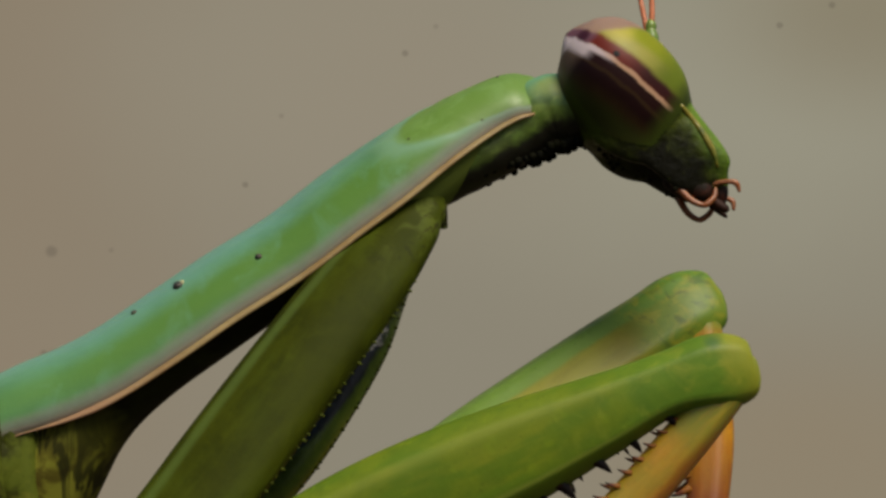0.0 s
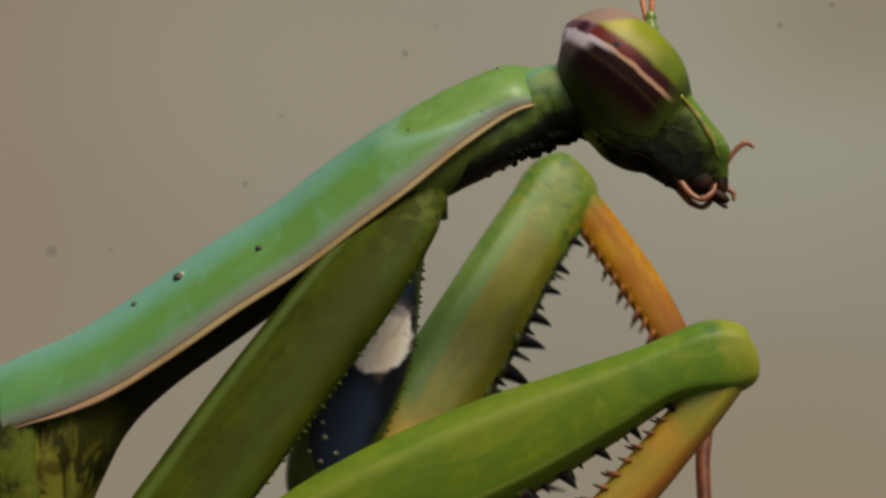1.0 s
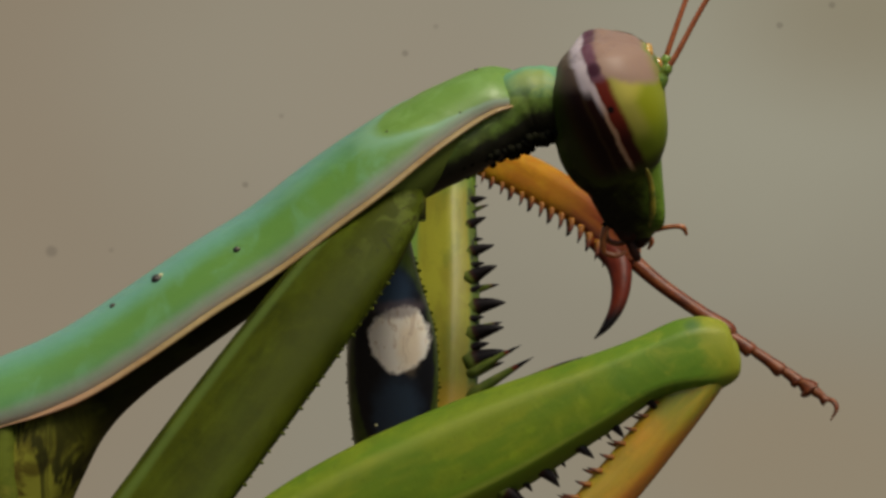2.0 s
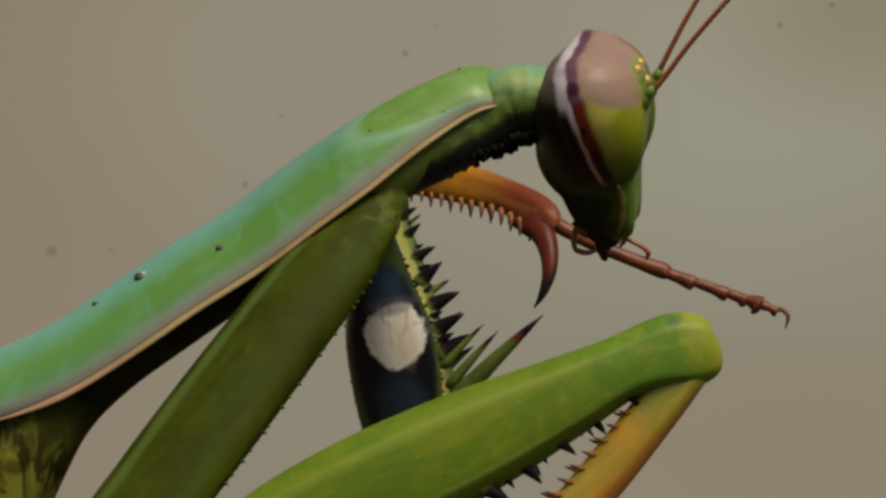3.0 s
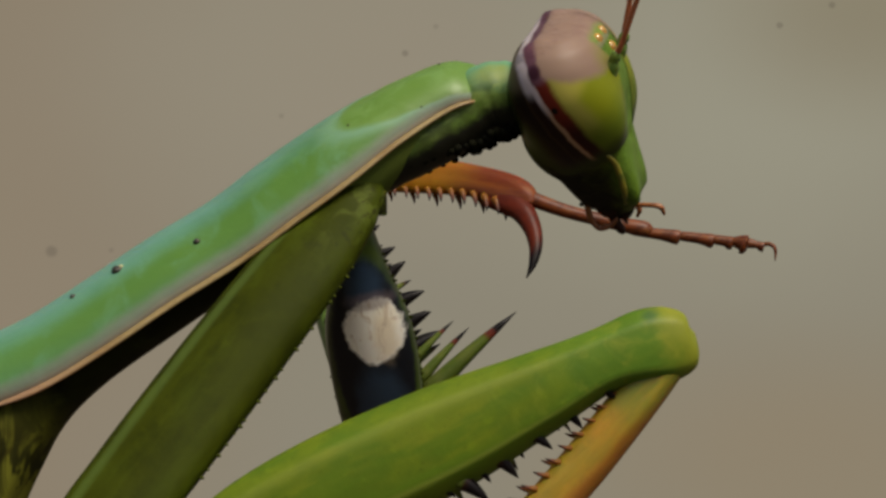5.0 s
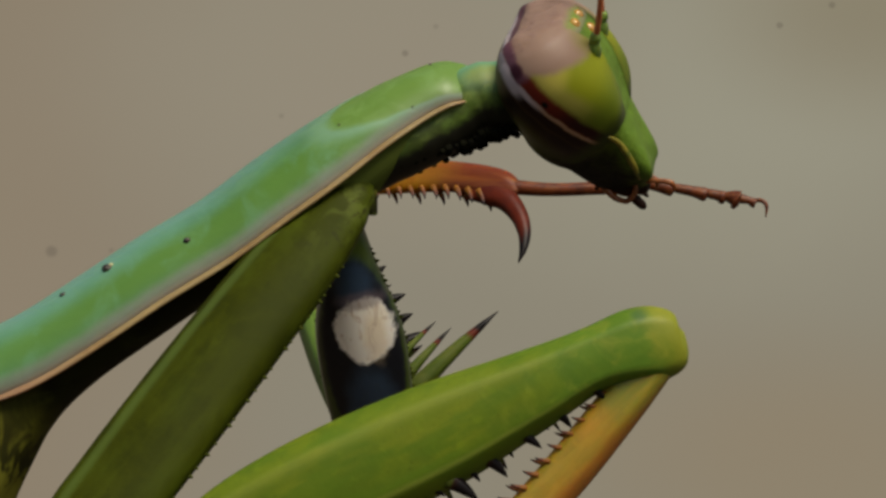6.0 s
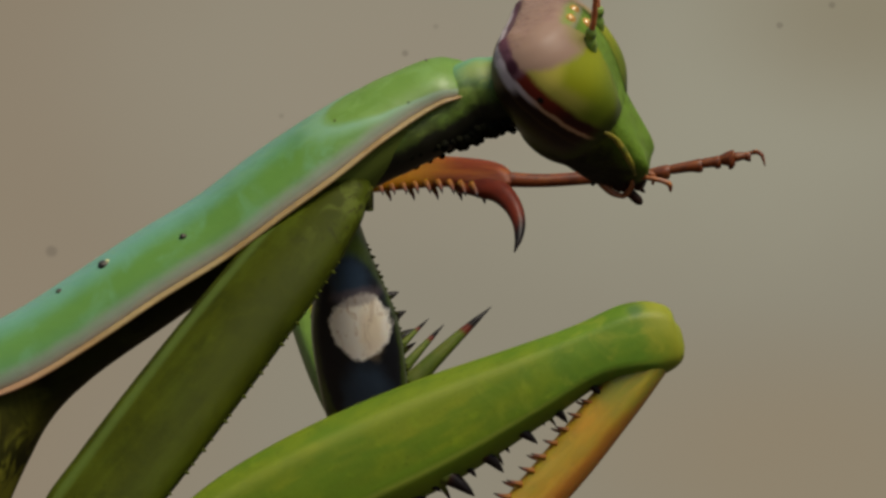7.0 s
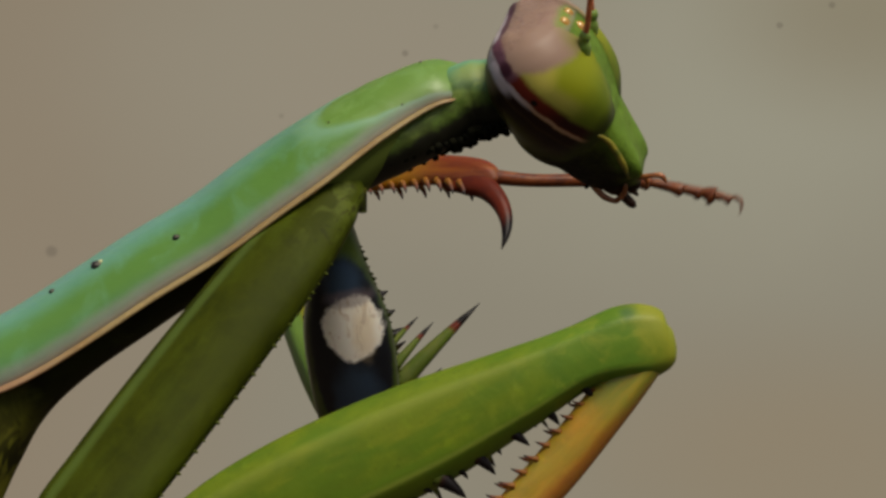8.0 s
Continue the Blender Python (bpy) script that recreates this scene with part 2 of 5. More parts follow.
    s.mix(s.ramp(s.noise(0.6, 3, stretch=(0.14, 1, 1)), 0.50, 0.66, 0, 0.4), (0.28, 0.24, 0.02))
    s.mix(s.ramp(s.noise(0.4, 3, warp=0.3, stretch=(0.12, 1, 1)), 0.52, 0.68, 0, 0.5), (0.50, 0.33, 0.03))
    s.mix(s.ramp(s.axis("Z", 0.3), 0.45, 0.9, 0, 0.7), (0.36, 0.11, 0.02))
    m["amber_tibia"] = s.done()
    s = cuticle("far tibia orange", (0.46, 0.215, 0.008), (0.38, 0.15, 0.006), (0.52, 0.28, 0.012), lump=1.4, rough=0.48, spec=0.16, sss=0.4, radius=(1.2, 0.5, 0.1))
    s.mix(s.ramp(s.axis("X", 0.8), 4.4, 9.0, 0, 0.95), (0.15, 0.024, 0.009))
    s.mix(s.ramp(s.noise(0.5, 3, stretch=(0.15, 1, 1)), 0.48, 0.66, 0, 0.5), (0.30, 0.10, 0.008))
    s.mix(s.math("MULTIPLY", s.ramp(s.axis("Z", 0.3), 0.4, -0.1), s.ramp(s.axis("X", 0.6), 6.5, 8.0, 0, 0.4)), (0.12, 0.03, 0.03))
    s.mix(s.ramp(s.axis("X", 0.6), 1.9, 0.7, 0, 0.9), (0.14, 0.21, 0.025))
    m["orange_tibia"] = s.done()
    s = cuticle("claw red", (0.13, 0.019, 0.008), (0.085, 0.014, 0.008), (0.20, 0.04, 0.012), lump=0.9, rough=0.4, spec=0.14, sss=0.2)
    s.mix(s.ramp(s.axis("X", 0.2), 1.6, 2.2), (0.008, 0.006, 0.006))
    m["claw"] = s.done()
    s = cuticle("tarsus brown", (0.18, 0.042, 0.011), (0.10, 0.022, 0.007), (0.28, 0.10, 0.03), lump=0.5, rough=0.45, spec=0.3, sss=0.3)
    m["tarsus"] = s.done()
    s = cuticle("palp", (0.28, 0.085, 0.022), (0.19, 0.055, 0.015), (0.36, 0.14, 0.04), lump=0.5, rough=0.4, sss=0.3)
    m["palp"] = s.done()
    s = cuticle("antenna", (0.66, 0.20, 0.09), (0.54, 0.15, 0.06), (0.74, 0.27, 0.13), lump=0.5, rough=0.45, sss=0.2)
    m["antenna"] = s.done()
    s = Shader("spine green", rough=0.4, spec=0.15, sss=0.1).base((0.13, 0.17, 0.03))
    s.mix(s.ramp(s.axis("X", 0.1, 0.3), 0.55, 0.8), (0.06, 0.02, 0.01))
    s.mix(s.ramp(s.axis("X", 0.1, 0.3), 0.72, 0.86), (0.01, 0.008, 0.008))
    m["spine"] = s.done()
    s = Shader("long spine green", rough=0.4, spec=0.15, sss=0.1).base((0.11, 0.155, 0.02))
    s.mix(s.ramp(s.noise(0.8, 3), 0.4, 0.7), (0.15, 0.18, 0.03))
    s.mix(s.ramp(s.axis("X", 0.3, 0.5), 3.45, 3.75), (0.14, 0.025, 0.012))
    s.mix(s.ramp(s.axis("X", 0.2, 0.5), 3.85, 4.1), (0.01, 0.008, 0.008))
    m["long_spine"] = s.done()
    s = Shader("spine amber", rough=0.45, spec=0.2, sss=0.2).base((0.22, 0.08, 0.008))
    s.mix(s.ramp(s.axis("X", 0.1, 0.3), 0.25, 0.55), (0.11, 0.026, 0.010))
    s.mix(s.ramp(s.axis("X", 0.1, 0.3), 0.6, 0.8), (0.012, 0.008, 0.008))
    m["amber_spine"] = s.done()
    s = Shader("spine dark", rough=0.35, spec=0.12).base((0.10, 0.13, 0.02))
    s.mix(s.ramp(s.axis("X", 0.06, 0.3), 0.10, 0.2), (0.03, 0.012, 0.008))
    s.mix(s.ramp(s.axis("X", 0.06, 0.3), 0.16, 0.3), (0.008, 0.006, 0.006))
    m["dark_spine"] = s.done()
    # head and eyes share bands that run round the rear of the crown: fore counts mm ahead of them, up along the eye
    s = cuticle("head green", (0.055, 0.075, 0.008), (0.026, 0.034, 0.004), (0.10, 0.125, 0.014), lump=0.7, rough=0.45, spec=0.14, sss=0.1)
    s.mix(s.ramp(s.axis("X", 0.4, 0.6), 1.2, 1.9, 0, 0.8), (0.14, 0.25, 0.025))
    s.mix(s.ramp(s.noise(0.35, 4, warp=0.8), 0.56, 0.66, 0, 0.4), (0.075, 0.09, 0.010))
    # shade under the head painted in as a near-black lower jaw
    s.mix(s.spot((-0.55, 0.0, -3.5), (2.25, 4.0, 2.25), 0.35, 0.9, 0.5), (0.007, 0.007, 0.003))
    s.mix(s.math("MULTIPLY", s.ramp(s.noise(0.25, 4, warp=0.8), 0.60, 0.70, 0, 0.4), s.ramp(s.axis("Z", 0.2), -1.0, -1.6)), (0.05, 0.06, 0.008))
    px, pz = s.math("SUBTRACT", s.axis("X", 0.15, 0.6), 0.2), s.math("SUBTRACT", s.axis("Z", 0.15, 0.6), 0.72)
    fore = s.math("ADD", s.math("MULTIPLY", px, 0.903), s.math("MULTIPLY", pz, 0.429))
    up = s.math("SUBTRACT", s.math("MULTIPLY", pz, 0.903), s.math("MULTIPLY", px, 0.429))
    top = s.ramp(up, 0.9, 1.4)
    s.mix(top, (0.13, 0.095, 0.06))
    s.mix(s.math("MULTIPLY", top, s.ramp(fore, -0.75, -0.42)), (0.55, 0.47, 0.48))
    s.mix(s.math("MULTIPLY", top, s.ramp(fore, -0.16, 0.0)), (0.13, 0.055, 0.075))
    s.mix(s.math("MULTIPLY", top, s.ramp(fore, 0.25, 0.5)), (0.29, 0.19, 0.14))
    s.mix(s.math("MULTIPLY", s.math("MULTIPLY", top, s.ramp(fore, 0.3, 0.5)), s.ramp(s.noise(0.5, 2), 0.4, 0.7, 0, 0.5)), (0.24, 0.14, 0.11))
    s.mix(s.math("MULTIPLY", top, s.ramp(fore, 1.72, 2.0)), (0.17, 0.27, 0.03))
    s.bump(s.math("ADD", s.noise(0.3, 4), s.math("MULTIPLY", s.noise(0.9, 2), 1.5)), 0.5, 0.12)
    m["head"] = s.done()
    s = Shader("eye banded", rough=0.42, spec=0.14, sss=0.1).base((0.034, 0.04, 0.007))
    x = s.axis("X", 0.22, 0.8)
    up = s.axis("Z", 0.3, 0.6)
    s.mix(s.ramp(x, -1.6, -1.15), (0.030, 0.016, 0.005))
    s.mix(s.ramp(x, -1.3, -0.85), (0.013, 0.003, 0.003))
    s.mix(s.ramp(x, -0.66, -0.59, 0, 0.3), (0.085, 0.05, 0.015))
    s.mix(s.ramp(x, -0.53, -0.45), (0.018, 0.004, 0.003))
    s.mix(s.ramp(x, -0.19, -0.10), (0.46, 0.28, 0.17))
    s.mix(s.math("MULTIPLY", s.ramp(up, 0.1, 1.2), s.math("MULTIPLY", s.ramp(x, -0.30, -0.14), s.ramp(x, 0.06, -0.04))), (0.54, 0.45, 0.46))
    s.mix(s.ramp(x, -0.03, 0.06), (0.13, 0.015, 0.008))
    s.mix(s.math("MULTIPLY", s.ramp(up, 0.3, -0.9), s.ramp(x, 0.0, 0.1)), (0.035, 0.006, 0.005))
    s.mix(s.math("MULTIPLY", s.ramp(x, 0.34, 0.60), s.ramp(up, -1.6, -0.6, 0.4, 1.0)), (0.30, 0.28, 0.05))
    s.mix(s.ramp(x, 0.80, 1.25), (0.225, 0.25, 0.009))
    s.mix(s.math("MULTIPLY", s.ramp(up, 0.9, 1.5), s.ramp(x, 0.40, 0.65)), (0.31, 0.28, 0.07))
    # bright yellow spot is a highlight painted on the eye
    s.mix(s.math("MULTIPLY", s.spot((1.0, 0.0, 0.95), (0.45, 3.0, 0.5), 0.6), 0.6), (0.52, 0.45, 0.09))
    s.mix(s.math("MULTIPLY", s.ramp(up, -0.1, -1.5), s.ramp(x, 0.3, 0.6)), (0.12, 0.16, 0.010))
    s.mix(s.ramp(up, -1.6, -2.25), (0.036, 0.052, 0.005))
    s.mix(s.math("MULTIPLY", s.ramp(up, 1.3, 1.8), s.ramp(x, -0.22, -0.5)), (0.13, 0.085, 0.055))
    s.mix(s.math("MULTIPLY", s.ramp(up, 1.0, 1.5), s.math("MULTIPLY", s.ramp(x, -0.62, -0.36), s.ramp(x, 0.0, -0.12))), (0.55, 0.47, 0.48))
    s.mix(s.math("MULTIPLY", s.ramp(up, 1.35, 1.6), s.math("MULTIPLY", s.ramp(x, -0.1, 0.0), s.ramp(x, 0.6, 0.35))), (0.13, 0.055, 0.075))
    brow = s.math("ADD", up, s.math("MULTIPLY", s.math("MAXIMUM", s.math("SUBTRACT", x, 0.25), 0.0), 0.8))
    s.mix(s.math("MULTIPLY", s.ramp(brow, 1.50, 1.86), s.math("MULTIPLY", s.ramp(x, 0.25, 0.45), s.ramp(x, 2.3, 1.7))), (0.29, 0.19, 0.14))
    s.mix(s.spot((0.14, 0.0, 1.86), (0.24, 3.0, 0.2), 0.4), (0.045, 0.012, 0.022))
    s.mix(s.spot((0.16, 0.0, 0.5), (0.12, 3.0, 0.14), 0.3, 0.1), (0.004, 0.004, 0.004))
    rim = s.ramp(s.math("ABSOLUTE", s.axis("Y", 0.3, 0.6)), 0.4, 0.1)
    s.mix(s.math("MULTIPLY", s.math("MULTIPLY", rim, s.ramp(x, 0.0, -0.5)), s.ramp(up, 1.4, 0.6)), (0.045, 0.065, 0.007))
    s.bump(s.noise(0.08, 1), 0.08, 0.02)
    m["eye"] = s.done()
    s = Shader("ocellus amber", rough=0.12, coat=0.5, sss=0.3).base((0.55, 0.33, 0.06))
    s.mix(s.ramp(s.noise(0.2, 2), 0.4, 0.7), (0.42, 0.2, 0.03))
    m["ocellus"] = s.done()
    s = cuticle("mouth dark", (0.03, 0.010, 0.006), (0.012, 0.008, 0.005), (0.08, 0.02, 0.010), lump=0.5, rough=0.6, spec=0.15)
    m["mouth"] = s.done()
    s = cuticle("face yellow", (0.24, 0.21, 0.025), (0.10, 0.13, 0.015), (0.34, 0.27, 0.035), lump=0.6, rough=0.35, sss=0.1)
    m["face"] = s.done()
    s = Shader("speck", rough=0.6).base((0.02, 0.017, 0.012))
    s.mix(s.ramp(s.noise(0.15, 2), 0.55, 0.7, 0, 0.6), (0.20, 0.16, 0.08))
    m["speck"] = s.done()
    s = Shader("pale grain", rough=0.6).base((0.48, 0.46, 0.25))
    s.mix(s.ramp(s.noise(0.1, 2), 0.5, 0.7, 0, 0.6), (0.42, 0.42, 0.16))
    m["grain"] = s.done()
    s = Shader("soil", rough=0.95, spec=0.1, tone=0.8).base((0.075, 0.055, 0.038))
    s.mix(s.ramp(s.noise(60, 6), 0.4, 0.7), (0.045, 0.033, 0.022))
    s.mix(s.ramp(s.noise(8, 5), 0.5, 0.75), (0.11, 0.085, 0.06))
    s.bump(s.noise(6, 5), 0.5, 3.0)
    m["soil"] = s.done()
    s = Shader("bark", rough=0.85, spec=0.2).base((0.16, 0.11, 0.07))
    s.mix(s.ramp(s.noise(2.0, 5, stretch=(1, 1, 0.3)), 0.4, 0.7), (0.09, 0.06, 0.04))
    s.bump(s.noise(0.7, 5), 0.5, 0.3)
    m["bark"] = s.done()
    # distance far out of focus: broad soft patches of dull grey-brown
    s = Shader("soft distance", tone=1.0).base((0.260, 0.235, 0.176))
    s.mix(s.ramp(s.axis("X", 90, 150), -20.0, -190.0, 0, 0.75), (0.262, 0.206, 0.142))
    s.mix(s.spot((130, 0, 65), (120, 900, 70), 0.8, 0.5, 120), (0.307, 0.289, 0.217))
    s.mix(s.spot((150, 0, -90), (90, 900, 42), 0.8, 0.5, 120), (0.268, 0.222, 0.152))
    s.mix(s.spot((178, 0, 100), (50, 900, 34), 0.9, 0.3, 80), (0.255, 0.225, 0.155))
    s.mix(s.spot((-40, 0, 75), (90, 900, 60), 0.8, 0.5, 120), (0.287, 0.251, 0.186))
    for x, z, r in ((-3, 94, 1.1), (-16, 82.6, 1.3), (-162, -1, 2.2), (161, 101, 1.3), (140, 93, 1.3), (-68, 56, 1.0), (-83, 27, 1.2), (-138, -0.5, 1.0), (-165, -43, 1.2)):
        s.mix(s.math("MULTIPLY", s.spot((x, 0, z), (r, 900, r), 0.5, 0.4, 1.5), 0.42 if r > 1.1 else 0.25), (0.12, 0.10, 0.075))
    s.t.nodes.remove(s.b)
    em = s.t.nodes.new("ShaderNodeEmission")
    s.put(em.inputs[0], s.col)
    s.t.links.new(em.outputs[0], s.t.nodes["Material Output"].inputs[0])
    m["distance"] = s.mat
    return m


MAT = make_materials()


# ---- mesh tools ----
def part(name, bm, material, parent=None, label="", at=None):
    """Links a bmesh given in mm as one mesh object, under parent if there is one."""
    bmesh.ops.recalc_face_normals(bm, faces=bm.faces)
    for v in bm.verts:
        v.co *= MM
    for f in bm.faces:
        f.smooth = True
    me = bpy.data.meshes.new(name)
    bm.to_mesh(me)
    bm.free()
    me.materials.append(material)
    ob = new(name, me)
    ob.parent = parent
    if at is not None:
        ob.matrix_basis = at
    return tagged(ob, label)


def spline(values, n):
    """Catmull-Rom through equally weighted rows of numbers, n samples."""
    v = np.array(values, float)
    v = v.reshape(len(v), -1)
    p = np.vstack([2 * v[0] - v[1], v, 2 * v[-1] - v[-2]])
    out = []
    for s in np.linspace(0, len(v) - 1, n):
        i = min(int(s), len(v) - 2)
        f = s - i
        a, b, c, d = p[i], p[i + 1], p[i + 2], p[i + 3]
        out.append(0.5 * (2 * b + (c - a) * f + (2 * a - 5 * b + 4 * c - d) * f * f + (3 * b - a - 3 * c + d) * f ** 3))
    return np.array(out)


def sweep(bm, rows, up=(0, 0, 1), n=24, rings=40, profile=None):
    """A closed tube. rows: x, y, z, half-width across, half-width along up (mm). profile(angle, s) -> factors of the two."""
    data = spline(rows, rings)
    pts = [Vector(r[:3]) for r in data]
    loops = []
    for i, r in enumerate(data):
        t = (pts[min(i + 1, rings - 1)] - pts[max(i - 1, 0)]).normalized()
        side = t.cross(Vector(up)).normalized()
        top = side.cross(t)
        loop = []
        for k in range(n):
            a = 2 * math.pi * k / n
            fa, fb = profile(a, i / (rings - 1)) if profile else (1, 1)
            loop.append(bm.verts.new(pts[i] + side * (math.cos(a) * max(r[3], 0.01) * fa) + top * (math.sin(a) * max(r[4], 0.01) * fb)))
        loops.append(loop)
    uv = bm.loops.layers.uv.verify()
    for i, (a, b) in enumerate(zip(loops, loops[1:])):
        for k in range(n):
            f = bm.faces.new((a[k], a[(k + 1) % n], b[(k + 1) % n], b[k]))
            for c, (di, dk) in zip(f.loops, ((0, 0), (0, 1), (1, 1), (1, 0))):
                c[uv].uv = ((i + di) / (rings - 1), (k + dk) / n)
    bm.faces.new(loops[0][::-1])
    bm.faces.new(loops[-1])
    return bm


def ball(bm, centre, radii, turn=None, u=20, v=12, lumps=0.0):
    m = Matrix.Translation(centre) @ (turn if turn else Matrix()) @ Matrix.Diagonal((*radii, 1))
    made = bmesh.ops.create_uvsphere(bm, u_segments=u, v_segments=v, radius=1.0, matrix=m)["verts"]
    if lumps:
        for w in made:
            w.co += (w.co - Vector(centre)) * lumps * noise.noise(w.co * 1.7)
    return bm


def spine_mesh(name, length, radius, bend, material):
    """A thorn along +X that bends to -Z, shared by alike thorns."""
    bm = bmesh.new()
    k = np.linspace(0, 1, 6)
    sweep(bm, [(s * length, 0, -bend * s * s, radius * (1 - s) ** 0.7 + 0.012, radius * (1 - s) ** 0.7 + 0.012) for s in k], n=7, rings=7)
    for v in bm.verts:
        v.co *= MM
    for f in bm.faces:
        f.smooth = True
    me = bpy.data.meshes.new(name)
    bm.to_mesh(me)
    bm.free()
    me.materials.append(material)
    return me


def thorn(me, parent, x, y, z, pitch, yaw=0.0, size=1.0, name="spine"):
    """pitch: degrees by which the thorn points down from +X; yaw: turn to the side."""
    ob = new(name, me)
    ob.parent = parent
    ob.matrix_basis = mm(x, y, z, 0, pitch, yaw) @ Matrix.Scale(size, 4)
    return ob


# ---- setting ----
bm = bmesh.new()
bmesh.ops.create_grid(bm, x_segments=40, y_segments=40, size=20000)
ground = tagged(part("ground", bm, MAT["soil"]), "dark brown bare soil ground", "ground", kind="structure")

bm = bmesh.new()
cols = []
for i in range(25):
    a = radians(-48 + 4 * i)
    cols.append([bm.verts.new((700 * math.sin(a) * 1.15, 700 * (math.cos(a) - 1), z)) for z in (-118.0, 0.0, 160.0, 420.0)])
for a, b in zip(cols, cols[1:]):
    for k in range(3):
        bm.faces.new((a[k], b[k], b[k + 1], a[k + 1]))
backdrop = part("backdrop", bm, MAT["distance"], at=mm(0, 640, LIFT))
tagged(backdrop, "soft grey-brown distance far out of focus", "backdrop", kind="structure")

bm = sweep(bmesh.new(), [(-48, 14, -2, 2.4, 2.4), (-46, 11, 40, 2.1, 2.1), (-40, 6, 78, 1.8, 1.8), (-30, 2, 99, 1.5, 1.5), (-21, 0.4, 106.6, 1.2, 1.2), (-12, 0.2, 108.2, 0.9, 0.9), (-4, 0.8, 106, 0.6, 0.6), (2, 2, 103, 0.3, 0.3)], (0.3, 1, 0.2), 14, 60, lambda a, s: (1 + 0.06 * math.sin(40 * s + 2 * a), 1 + 0.06 * math.cos(33 * s)))
tagged(part("twig", bm, MAT["bark"]), "thin bent brown twig standing in the soil", "twig")

# ---- the mantis ----
BASE = Vector((-14.0, 0.0, -8.0))
mantis = tagged(new("mantis"), "green praying mantis cleaning a raised foreleg with its mouth", "mantis")
mantis.empty_display_size = 0.002


def body(rows):
    """Rows given from the lens axis, brought into the animal's own space."""
    return [(r[0] - BASE.x, r[1] - BASE.y, r[2] - BASE.z, *r[3:]) for r in rows]


SHIELD_UP = Vector((-0.48, -0.5, 0.72)).normalized()
SHIELD = body([(-17.6, 0, -6.5, 0.6, 0.4), (-17.0, 0, -6.35, 1.5, 0.9), (-15.0, 0, -5.5, 1.8, 1.12), (-13.24, 0, -4.86, 1.95, 1.2), (-11.66, 0, -4.1, 2.05, 1.24), (-9.68, 0, -2.78, 2.15, 1.2),
               (-7.68, 0, -1.4, 2.15, 1.17), (-5.48, 0, 0.0, 2.15, 1.12), (-3.5, 0, 1.52, 2.2, 1.1), (-1.88, 0, 2.66, 2.1, 1.12), (-0.18, 0, 3.86, 1.8, 1.04),
               (1.4, 0, 4.8, 1.5, 0.9), (2.35, 0, 5.28, 1.42, 0.78), (2.95, 0, 5.42, 1.28, 0.55), (3.3, 0, 5.42, 0.95, 0.32), (3.45, 0, 5.38, 0.35, 0.12)])


